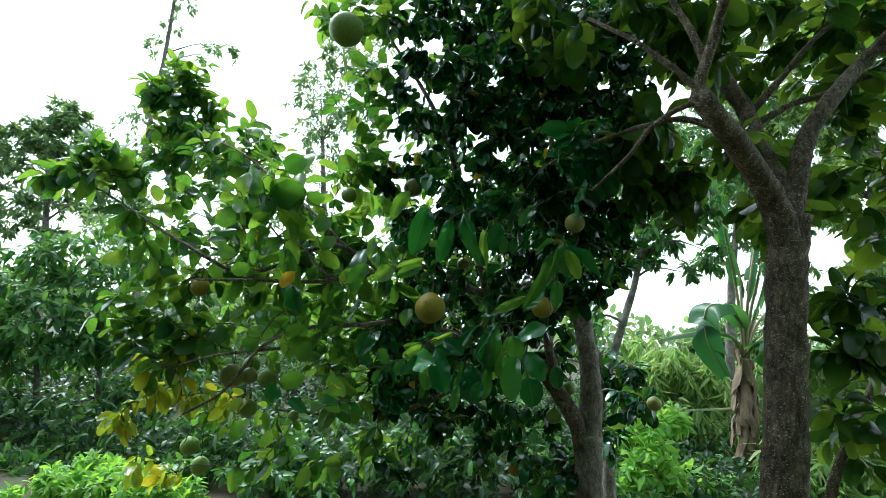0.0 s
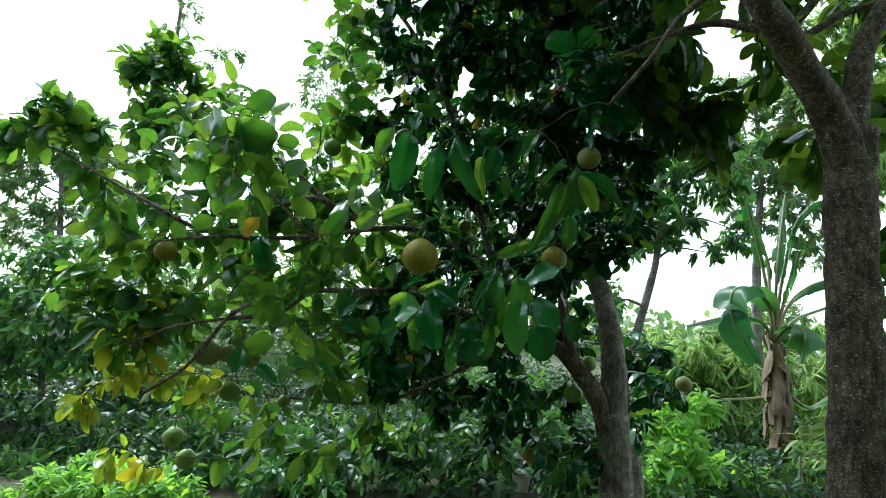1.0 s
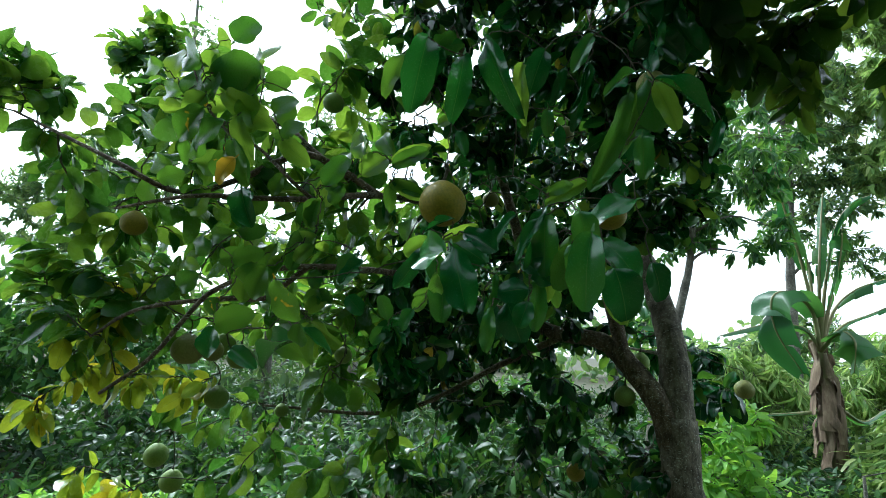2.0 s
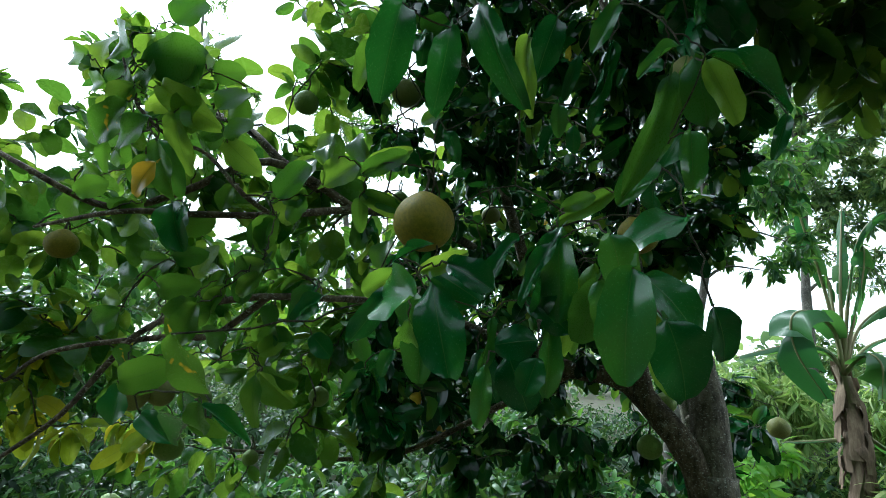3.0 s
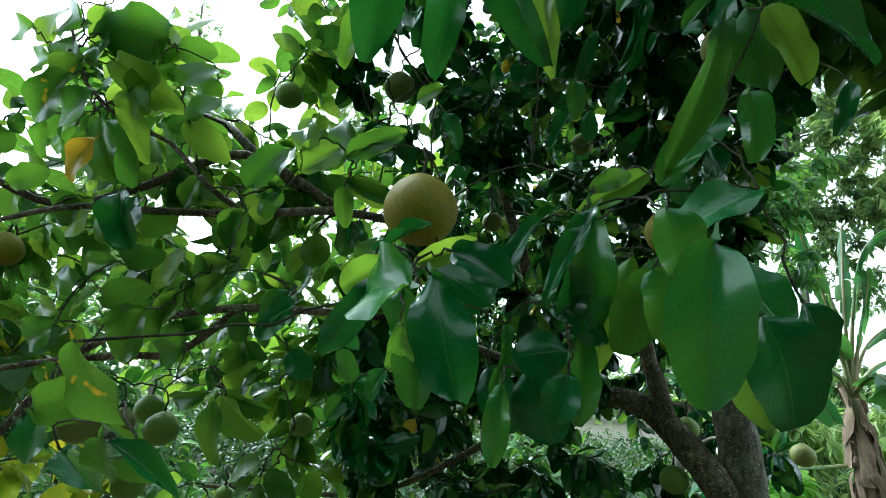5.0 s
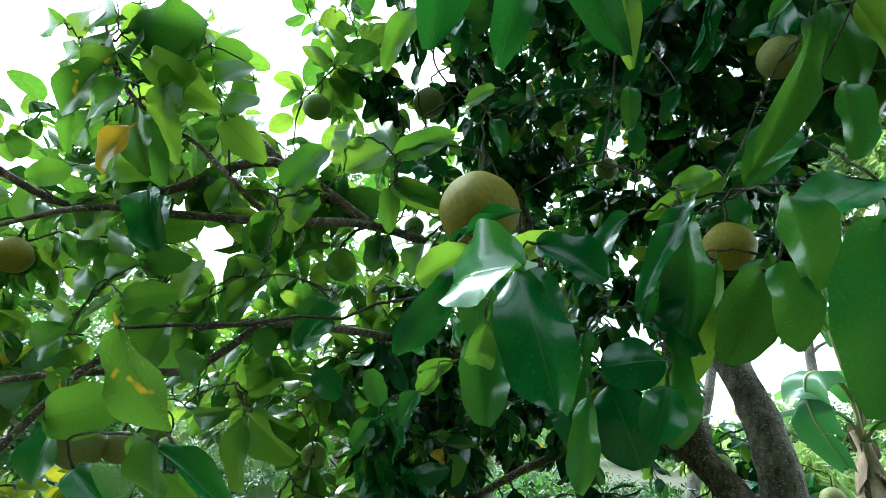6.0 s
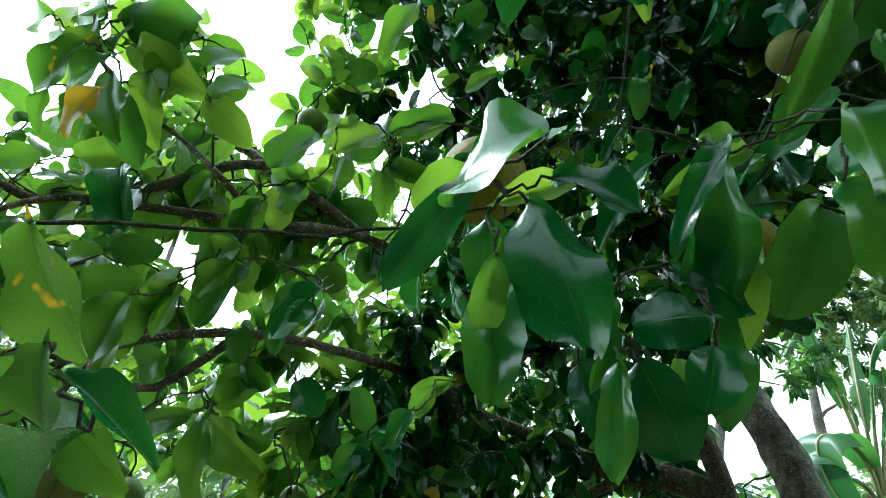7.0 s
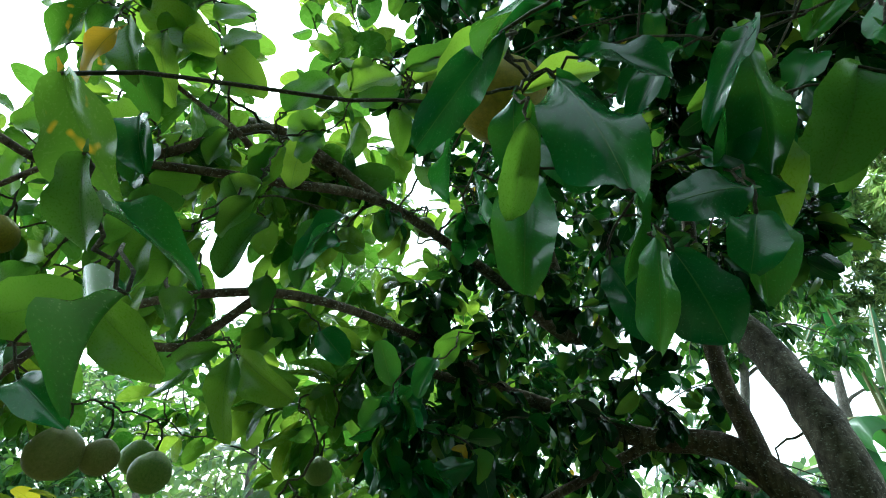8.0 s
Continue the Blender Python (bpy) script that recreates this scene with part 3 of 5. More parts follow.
SPRAY_UPPER = [
    (-0.774, 1.980, 2.189, -0.905, 1.980, 2.210, 0.68, -0.2, 0.0),
    (-0.703, 1.980, 2.136, -0.779, 1.950, 2.289, 0.80, -0.2, 0.0),
    (-0.705, 2.030, 2.232, -0.599, 2.030, 2.324, 1.66, -0.2, 0.0),
    (-0.576, 1.930, 2.060, -0.721, 1.930, 2.006, 0.68, -0.1, 0.0),
    (-0.603, 1.980, 2.038, -0.546, 1.980, 1.925, 0.74, 0.2, 0.2),
    (-0.613, 2.050, 2.088, -0.560, 2.050, 2.166, 1.34, -0.2, 0.0),
    (-0.498, 2.020, 2.123, -0.448, 2.020, 2.187, 1.19, -0.2, 0.0),
    (-0.461, 2.020, 2.049, -0.420, 2.020, 2.110, 1.17, -0.2, 0.0),
    (-0.469, 2.030, 2.051, -0.402, 2.030, 1.978, 0.94, -0.2, 0.0),
    (-0.824, 2.000, 1.932, -0.758, 2.000, 1.958, 1.38, -0.2, 0.0),
]
SPRAY_SPOTTED = [
    (-0.236, 1.710, 1.620, -0.201, 1.735, 1.537, 0.95, -0.5, 0.0),
    (-0.560, 1.920, 1.975, -0.568, 1.920, 1.901, 1.38, -0.3, 0.0),
    (-0.650, 1.930, 2.106, -0.735, 1.930, 2.021, 1.11, -0.3, 0.0),
    (-0.538, 1.950, 1.602, -0.566, 1.950, 1.562, 1.50, -0.3, 0.0),
]
SPRAY_NEAR = [
    (-0.196, 1.734, 1.533, -0.118, 1.738, 1.503, 0.45, 1.2, 0.0),
    (-0.171, 1.700, 1.542, -0.185, 1.720, 1.497, 1.23, -0.2, 0.0),
    (-0.228, 1.800, 1.510, -0.396, 1.880, 1.484, 0.31, 1.0, 0.0),
    (-0.538, 1.950, 1.534, -0.545, 1.930, 1.461, 1.44, 0.7, 0.0),
    (-0.470, 1.930, 1.486, -0.398, 1.920, 1.451, 0.93, 0.6, 0.0),
    (-0.331, 1.860, 1.534, -0.252, 1.860, 1.472, 0.73, 0.0, 0.0),
    (-0.553, 2.000, 1.900, -0.513, 1.980, 1.797, 1.10, 0.2, 0.0),
    (-0.540, 1.920, 2.002, -0.482, 1.900, 1.883, 0.63, 0.0, 0.0),
    (-0.207, 2.050, 1.717, -0.276, 2.030, 1.665, 0.81, 0.7, 0.0),
]
SPRAY_LEFT = [
    (-0.816, 1.990, 2.236, -0.837, 1.970, 2.348, 1.05, -0.2, 0.0),
    (-0.682, 2.000, 2.164, -0.731, 1.980, 2.271, 1.11, -0.2, 0.0),
    (-0.596, 2.040, 2.188, -0.670, 2.040, 2.308, 0.94, -0.2, 0.2),
    (-0.611, 2.020, 2.122, -0.577, 2.000, 1.987, 0.69, 0.0, 0.0),
    (-0.706, 1.950, 2.030, -0.714, 1.950, 1.959, 0.76, 0.0, 0.3),
    (-0.596, 2.060, 2.274, -0.672, 2.060, 2.404, 0.73, -0.2, 0.0),
    (-0.688, 2.200, 2.060, -0.722, 2.200, 1.980, 1.42, -0.3, 0.0),
    (-0.946, 2.100, 1.964, -0.987, 2.100, 1.889, 1.41, -0.3, 0.0),
    (-0.685, 2.250, 1.908, -0.671, 2.250, 2.016, 1.05, -0.3, 0.0),
    (-0.392, 2.200, 1.995, -0.438, 2.200, 1.910, 1.18, -0.3, 0.0),
    (-0.582, 2.070, 1.910, -0.620, 2.050, 1.837, 1.61, 0.4, 0.0),
    (-0.229, 2.080, 1.698, -0.289, 2.050, 1.677, 1.16, 0.6, 0.2),
    (-0.241, 2.100, 1.751, -0.306, 2.080, 1.679, 0.58, 0.8, 0.0),
]
SPRAY_BACKLIT = [
    (-0.366, 2.100, 1.896, -0.408, 2.100, 1.821, 1.08, -0.4, 0.0),
    (-0.339, 2.040, 1.776, -0.441, 2.050, 1.763, 0.82, -0.4, 0.0),
    (-0.347, 2.050, 1.763, -0.410, 2.050, 1.711, 0.79, -0.3, 0.1),
    (-0.431, 2.050, 1.732, -0.477, 2.050, 1.673, 0.86, -0.4, 0.0),
    (-0.574, 2.030, 1.716, -0.496, 2.030, 1.729, 1.06, -0.4, 0.0),
    (-0.558, 2.030, 1.670, -0.459, 2.030, 1.665, 1.14, -0.5, 0.0),
    (-0.760, 2.100, 1.934, -0.839, 2.100, 1.896, 1.35, -0.4, 0.0),
    (-0.883, 2.100, 2.010, -1.024, 2.100, 2.046, 0.77, -0.3, 0.0),
    (-0.817, 2.120, 2.032, -0.681, 2.120, 2.023, 0.98, -0.4, 0.0),
    (-0.326, 2.150, 1.961, -0.408, 2.130, 1.976, 1.31, -0.4, 0.0),
    (-0.345, 2.150, 1.967, -0.378, 2.170, 2.116, 0.74, -0.5, 0.0),
    (-0.338, 2.150, 1.962, -0.358, 2.120, 1.903, 1.09, -0.2, 0.0),
    (-0.295, 2.160, 2.038, -0.312, 2.170, 2.144, 0.80, -0.4, 0.0),
    (-0.193, 2.140, 2.017, -0.274, 2.120, 2.015, 1.20, -0.4, 0.0),
    (-0.192, 2.160, 2.042, -0.244, 2.170, 2.124, 0.98, -0.4, 0.0),
    (-0.180, 2.120, 2.008, -0.067, 2.100, 2.042, 0.70, -0.5, 0.0),
    (-0.166, 2.100, 1.945, -0.074, 2.080, 1.888, 0.61, -0.4, 0.0),
    (-0.417, 2.200, 1.717, -0.429, 2.200, 1.659, 1.27, -0.3, 0.0),
    (-0.442, 2.250, 1.668, -0.447, 2.250, 1.608, 1.56, -0.3, 0.0),
    (-0.429, 2.250, 1.664, -0.388, 2.250, 1.627, 1.17, -0.2, 0.2),
    (-0.424, 2.200, 1.566, -0.325, 2.180, 1.533, 0.71, -0.3, 0.0),
    (-0.418, 2.200, 1.563, -0.432, 2.180, 1.506, 1.19, -0.3, 0.0),
    (-0.501, 1.900, 1.540, -0.416, 1.900, 1.559, 1.18, -0.4, 0.0),
    (-0.661, 2.050, 1.745, -0.749, 2.050, 1.764, 0.96, -0.2, 0.0),
    (-0.685, 2.050, 1.695, -0.754, 2.050, 1.707, 1.06, -0.2, 0.0),
    (-0.607, 2.080, 1.805, -0.528, 2.080, 1.799, 1.08, -0.4, 0.0),
    (-0.614, 2.080, 1.795, -0.704, 2.080, 1.790, 0.92, -0.4, 0.0),
    (-0.570, 2.140, 2.109, -0.487, 2.140, 2.089, 1.07, -0.4, 0.0),
    (-0.597, 2.100, 2.266, -0.524, 2.100, 2.279, 1.34, -0.4, 0.0),
    (-0.502, 2.120, 2.206, -0.562, 2.120, 2.149, 1.15, -0.4, 0.0),
    (-0.531, 2.150, 1.996, -0.566, 2.150, 1.930, 1.09, -0.3, 0.0),
    (-0.664, 2.150, 1.892, -0.581, 2.150, 1.901, 1.29, -0.4, 0.0),
    (-0.685, 2.050, 1.673, -0.763, 2.050, 1.636, 1.21, -0.4, 0.0),
    (-0.112, 2.100, 1.781, -0.116, 2.120, 1.862, 1.15, -0.4, 0.0),
    (-0.453, 2.100, 1.640, -0.532, 2.100, 1.612, 1.04, -0.4, 0.0),
    (0.334, 1.980, 1.770, 0.289, 1.960, 1.670, 0.65, -0.3, 0.0),
    (0.259, 2.300, 1.702, 0.268, 2.280, 1.638, 0.78, -0.2, 0.0),
    (-0.514, 2.150, 1.569, -0.596, 2.150, 1.536, 0.88, -0.3, 0.0),
    (-0.366, 2.100, 1.558, -0.366, 2.080, 1.451, 0.69, -0.3, 0.0),
    (-0.369, 2.120, 1.560, -0.283, 2.100, 1.497, 0.81, -0.3, 0.0),
    (-0.386, 2.100, 1.566, -0.474, 2.100, 1.544, 0.69, -0.4, 0.0),
    (-0.721, 1.980, 2.270, -0.888, 1.980, 2.355, 0.87, -0.3, 0.0),
    (-0.707, 2.000, 2.254, -0.566, 2.000, 2.260, 1.34, -0.3, 0.0),
    (-0.665, 2.020, 2.196, -0.512, 2.020, 2.086, 0.69, -0.3, 0.0),
    (-0.854, 1.980, 2.270, -0.970, 1.980, 2.296, 0.81, -0.3, 0.0),
    (-0.573, 2.030, 2.194, -0.600, 2.030, 2.085, 1.07, -0.3, 0.0),
    (-0.681, 1.970, 2.169, -0.761, 1.970, 2.087, 1.15, -0.3, 0.0),
    (-0.734, 2.020, 2.343, -0.712, 2.020, 2.202, 0.98, -0.2, 0.0),
    (-0.668, 1.980, 2.031, -0.752, 1.980, 1.998, 0.91, -0.2, 0.0),
    (-0.660, 2.020, 2.362, -0.596, 2.020, 2.432, 1.63, -0.3, 0.0),
    (0.037, 1.850, 1.660, 0.011, 1.930, 1.594, 0.50, -0.3, 0.2),
    (0.023, 1.830, 1.727, -0.028, 1.820, 1.691, 1.03, -0.4, 0.0),
    (0.030, 1.900, 1.740, 0.111, 1.902, 1.771, 0.66, -0.4, 0.0),
    (0.305, 1.921, 1.735, 0.276, 1.905, 1.641, 0.95, -0.4, 0.0),
    (0.361, 1.860, 1.681, 0.393, 1.850, 1.570, 0.59, -0.3, 0.0),
    (0.477, 1.970, 2.113, 0.525, 1.970, 2.003, 0.65, -0.3, 0.0),
    (0.418, 1.950, 2.079, 0.371, 1.940, 1.880, 0.37, -0.3, 0.3),
    (0.260, 2.000, 1.779, 0.247, 1.990, 1.621, 0.46, -0.3, 0.0),
    (0.342, 2.100, 1.935, 0.234, 2.080, 1.869, 0.55, -0.3, 0.0),
    (0.194, 1.900, 2.141, 0.172, 1.880, 2.013, 0.48, -0.3, -0.5),
    (0.467, 2.000, 2.141, 0.485, 1.980, 2.016, 0.77, -0.3, 0.0),
    (0.463, 2.050, 2.153, 0.417, 2.030, 1.972, 0.30, -0.3, 0.2),
    (0.245, 2.000, 1.869, 0.310, 2.000, 1.901, 0.70, -0.2, 0.0),
    (-0.149, 2.450, 1.679, -0.191, 2.450, 1.625, 1.07, -0.3, 0.0),
    (-0.127, 2.500, 1.704, -0.216, 2.500, 1.671, 0.81, -0.3, 0.0),
    (0.322, 2.000, 1.711, 0.317, 2.000, 1.670, 1.12, -0.3, 0.0),
    (0.301, 2.050, 1.786, 0.274, 2.040, 1.653, 0.52, -0.3, 0.0),
    (-0.451, 2.000, 1.692, -0.491, 2.000, 1.605, 1.06, -0.4, 0.0),
    (-0.349, 2.050, 1.789, -0.433, 2.050, 1.737, 1.15, -0.4, 0.0),
    (-0.433, 2.050, 1.737, -0.476, 2.050, 1.669, 0.74, -0.3, 0.0),
    (-0.384, 2.100, 1.902, -0.408, 2.100, 1.816, 1.00, -0.3, 0.0),
    (0.001, 2.100, 2.123, -0.061, 2.100, 2.106, 0.72, -0.3, 0.0),
]

# x, y, z, half width, half height, twigs, half depth
CLUMPS_M = [
    (-2.45, 3.5, 3.32, 0.3, 0.42, 62, 0.3), (-1.55, 3.0, 2.74, 0.33, 0.29, 24, 0.4), (-1.72, 2.15, 2.36, 0.26, 0.14, 18, 0.12),
    (-2.2, 3.4, 2.85, 0.38, 0.32, 40, 0.3),
    (-1.48, 2.45, 2.13, 0.31, 0.2, 11, 0.35), (-1.49, 2.45, 1.72, 0.3, 0.22, 13, 0.4), (-1.12, 2.7, 1.76, 0.35, 0.35, 18, 0.45),
    (-1.26, 3.0, 1.1, 0.36, 0.26, 14, 0.4), (-0.63, 2.8, 2.1, 0.35, 0.32, 16, 0.45), (-0.54, 2.9, 1.47, 0.36, 0.3, 28, 0.45),
    (-0.5, 2.7, 2.57, 0.26, 0.31, 15, 0.4), (-0.57, 2.6, 2.95, 0.22, 0.18, 10, 0.3),
]
CLUMPS_M += [
    (-0.11, 2.65, 2.42, 0.28, 0.33, 30, 0.42), (-0.14, 2.55, 2.93, 0.28, 0.28, 26, 0.4), (0.24, 2.7, 2.51, 0.32, 0.32, 34, 0.42),
    (0.21, 2.5, 3.01, 0.32, 0.29, 30, 0.4), (0.17, 3.0, 2.12, 0.41, 0.35, 34, 0.45), (-0.02, 3.2, 1.42, 0.49, 0.34, 36, 0.5),
    (0.6, 2.7, 2.46, 0.27, 0.29, 15, 0.4), (0.6, 2.5, 3.01, 0.3, 0.3, 28, 0.4),
]
CLUMPS_M += [
    (0.44, 3.3, 1.1, 0.38, 0.25, 18, 0.4), (-0.67, 3.4, 0.95, 0.51, 0.21, 17, 0.4), (-0.87, 2.9, 3.74, 0.32, 0.27, 16, 0.3),
    (0.23, 3.1, 3.6, 0.7, 0.4, 70, 0.6), (0.68, 2.7, 2.87, 0.26, 0.21, 14, 0.35), (-0.95, 2.6, 2.3, 0.4, 0.16, 12, 0.3),
    (-0.92, 2.7, 1.95, 0.4, 0.2, 14, 0.35), (-0.37, 3.1, 1.84, 0.36, 0.25, 30, 0.4), (0.0, 3.4, 1.74, 0.3, 0.2, 11, 0.4),
    (0.45, 2.7, 2.39, 0.25, 0.24, 24, 0.3), (-0.1, 2.9, 4.2, 0.9, 0.4, 50, 0.6), (-0.2, 3.6, 2.6, 0.9, 0.7, 50, 0.4),
]
CLUMPS_M += [
    (0.3, 3.2, 4.3, 0.9, 0.4, 90, 0.9), (0.9, 3.4, 4.1, 0.6, 0.35, 16, 0.7), (0.2, 4.3, 3.9, 0.9, 0.5, 55, 0.5),
    (0.75, 2.8, 3.5, 0.4, 0.3, 30, 0.4), (-0.3, 2.7, 3.6, 0.4, 0.3, 30, 0.5),
]
CLUMPS_M += [
    (-0.75, 2.4, 1.95, 0.3, 0.25, 8, 0.18), (-1.3, 2.35, 1.6, 0.25, 0.2, 10, 0.2), (-0.85, 2.2, 2.3, 0.2, 0.2, 5, 0.15),
    (-1.3, 2.35, 2.05, 0.3, 0.3, 10, 0.2), (-0.3, 2.5, 2.1, 0.3, 0.2, 8, 0.12), (-0.1, 4.0, 1.9, 0.6, 0.5, 20, 0.4),
    (0.3, 3.9, 3.0, 0.8, 0.6, 40, 0.4), (0.1, 4.5, 2.6, 0.9, 1.0, 52, 0.5), (0.25, 3.8, 1.75, 0.5, 0.28, 24, 0.3), (-0.3, 4.2, 1.9, 0.5, 0.3, 20, 0.3), (0.1, 4.4, 2.95, 0.65, 0.45, 32, 0.4), (-0.75, 3.6, 1.5, 0.4, 0.35, 26, 0.3), (-0.4, 3.7, 1.55, 0.4, 0.35, 26, 0.3), (0.6, 4.3, 3.3, 0.5, 0.6, 40, 0.4), (-0.35, 2.6, 1.55, 0.3, 0.2, 12, 0.2), (0.65, 3.2, 3.3, 0.35, 0.35, 16, 0.5),
]


CLUMPS_M += [
    (0.78, 3.30, 2.34, 0.2, 0.2, 12, 0.3),
    (0.76, 3.00, 2.45, 0.14, 0.22, 7, 0.3),
    (-1.76, 3.60, 1.83, 0.35, 0.25, 14, 0.3),
    (-1.60, 3.80, 2.05, 0.3, 0.2, 7, 0.3),
    (-0.99, 3.50, 1.63, 0.35, 0.25, 16, 0.3),
    (-0.31, 3.80, 1.60, 0.25, 0.2, 7, 0.3),
]
CLUMPS_M += [
    (0.54, 2.85, 2.01, 0.14, 0.1, 8, 0.15),
    (0.70, 3.00, 2.13, 0.14, 0.12, 7, 0.15),
    (0.42, 2.75, 1.94, 0.12, 0.1, 6, 0.15),
]
CLUMPS_Y = [
    (-1.45, 2.3, 1.25, 0.08, 0.06, 4, 0.08), (-1.6, 2.65, 0.95, 0.05, 0.04, 2, 0.05), (-1.55, 2.8, 0.84, 0.08, 0.05, 3, 0.08),
    (-1.3, 2.4, 1.35, 0.16, 0.08, 7, 0.12), (-1.15, 2.6, 1.34, 0.15, 0.07, 5, 0.12), (-1.35, 2.35, 1.62, 0.2, 0.2, 7, 0.15),
]


def spray_poses(rows):
    d = np.array(rows)
    b, e = d[:, :3], d[:, 3:6]
    n0 = np.array((0, -1.0, 0)) + d[:, 7:8] * UP + d[:, 8:9] * np.array((1.0, 0, 0))
    return leaf_frames(b, e - b, n0, np.linalg.norm(e - b, axis=1), d[:, 6])


def open_rows(rows):
    """The rows whose leaf does not hang right before the fruit cluster."""
    d = np.array(rows)
    hit = before_fruit((d[:, :3] + d[:, 3:6]) / 2, 0.6, 0.05, FRUITS[1:7]) & (d[:, 1] > 1.96)
    return [r for r, h in zip(rows, hit) if not h]


def leafy_parts(tree, rng, poses_all, singles, mid_label, sprays, spotted=(), backlit=(), mass=M_LEAF):
    """The leaves nearest the open lane are single parts; the rest of the crown is one mass."""
    poses = poses_all[np.argsort(np.linalg.norm(poses_all[:, 3] - np.array((0.0, 1.75, 1.75)), axis=1))]
    meshes = [mesh_from("leaf", v, f, M_LEAF1, uv) for v, f, uv in NEAR_SHAPES]
    bright = [mesh_from("leaf", v, f, M_LEAF_LIT, uv) for v, f, uv in NEAR_SHAPES]
    spot = mesh_from("leaf", *NEAR_SHAPES[0][:2], M_SPOT, NEAR_SHAPES[0][2])
    for rows in map(open_rows, sprays):
        for i, p in enumerate(spray_poses(rows)):
            # down-leaning leaves on the left take the copy with painted backlight
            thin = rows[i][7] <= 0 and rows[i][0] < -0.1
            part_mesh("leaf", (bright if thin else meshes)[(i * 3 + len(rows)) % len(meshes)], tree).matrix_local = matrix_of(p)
    for p in spray_poses(spotted) if len(spotted) else ():
        part_mesh("leaf", spot, tree, "ageing leaf with yellow blotches").matrix_local = matrix_of(p)
    backlit = open_rows(backlit) if len(backlit) else backlit
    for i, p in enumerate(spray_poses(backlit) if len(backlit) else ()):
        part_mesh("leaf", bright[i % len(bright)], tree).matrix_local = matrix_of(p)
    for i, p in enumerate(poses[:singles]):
        # most left-hand single leaves take the backlight-coloured copy too
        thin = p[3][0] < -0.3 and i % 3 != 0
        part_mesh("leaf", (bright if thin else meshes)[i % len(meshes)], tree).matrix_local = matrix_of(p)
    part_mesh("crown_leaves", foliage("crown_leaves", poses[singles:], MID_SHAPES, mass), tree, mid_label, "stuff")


def pomelo_tree():
    rng = np.random.default_rng(11)
    tree = thing("pomelo_tree", "broad pomelo tree with glossy green leaves and hanging fruit", "tree")
    trunk_c, trunk_r = limb([(0.8, 3.05, -0.15), (0.77, 3.05, 0.4), (0.74, 3.06, 0.83), (0.725, 3.07, 1.09), (0.725, 3.09, 1.29)], 0.088, 0.07)
    right = limb([(0.725, 3.07, 1.12), (0.728, 3.1, 1.3), (0.727, 3.14, 1.5), (0.718, 3.2, 1.65), (0.7, 3.3, 1.8), (0.66, 3.38, 1.95), (0.6, 3.42, 2.05), (0.5, 3.42, 2.11)], 0.064, 0.05)
    over = limb([(0.58, 3.42, 2.06), (0.36, 3.42, 2.08), (0.08, 3.55, 2.02), (-0.12, 3.2, 2.08)], 0.05, 0.022)
    reach = limb([(-0.12, 3.2, 2.08), (-0.27, 2.92, 2.12), (-0.355, 2.48, 2.03), (-0.485, 2.26, 1.95), (-0.632, 2.14, 1.92), (-0.778, 2.08, 1.91), (-1.1, 2.13, 1.89)], 0.02, 0.004)
    left = limb([(0.72, 3.08, 1.12), (0.66, 3.08, 1.33), (0.58, 3.11, 1.45), (0.5, 3.15, 1.545), (0.41, 3.2, 1.59), (0.29, 3.25, 1.6), (0.1, 3.3, 1.66), (-0.15, 3.3, 1.75), (-0.5, 3.1, 1.8)], 0.058, 0.012)
    vert = limb([(0.53, 3.13, 1.52), (0.51, 3.14, 1.63), (0.48, 3.15, 1.75), (0.47, 3.16, 1.9), (0.46, 3.15, 2.1), (0.47, 3.1, 2.4), (0.42, 3.0, 2.9), (0.3, 2.95, 3.5), (0.1, 2.9, 4.2)], 0.03, 0.008)
    rise = limb([(0.08, 3.55, 2.02), (0.0, 3.3, 2.3), (-0.1, 3.0, 2.65), (-0.25, 2.8, 3.0), (-0.6, 2.8, 3.5)], 0.03, 0.007)
    lb2 = limb([(-0.355, 2.48, 2.03), (-0.455, 2.38, 2.09), (-0.532, 2.28, 2.11), (-0.629, 2.23, 2.06), (-0.702, 2.19, 2), (-0.869, 2.13, 1.94), (-1.05, 2.03, 2.02), (-1.65, 2.15, 2.27)], 0.014, 0.004)
    lb3 = limb([(-0.1, 3.5, 1.75), (-0.3, 2.95, 1.8), (-0.431, 2.43, 1.76), (-0.61, 2.29, 1.73), (-0.735, 2.19, 1.65), (-0.776, 2.14, 1.57), (-0.857, 2.11, 1.44), (-1.03, 2.13, 1.33)], 0.017, 0.005)
    lb4 = limb([(-0.44, 2.4, 2.07), (-0.568, 2.38, 2.16), (-0.699, 2.41, 2.27), (-0.893, 2.53, 2.39), (-1.5, 3, 2.75), (-2, 3.3, 3), (-2.42, 3.5, 3.35)], 0.014, 0.005)
    lb5 = limb([(-0.486, 2.27, 1.95), (-0.481, 2.13, 1.96), (-0.621, 2.15, 2.08), (-0.629, 2.05, 2.07), (-0.671, 1.98, 2.12), (-0.745, 1.98, 2.25)], 0.007, 0.003)
    lb6 = limb([(-0.525, 2.35, 1.75), (-0.66, 2.33, 1.64), (-0.714, 2.25, 1.63), (-0.933, 2.13, 1.58), (-1.21, 2.23, 1.49)], 0.01, 0.004)
    low = limb([(0.29, 3.25, 1.6), (0.0, 3.3, 1.45), (-0.5, 3.3, 1.2), (-1.1, 3.1, 1.2)], 0.018, 0.006)
    gold = mesh_from("leaf", *NEAR_SHAPES[1][:2], M_GOLD, NEAR_SHAPES[1][2])
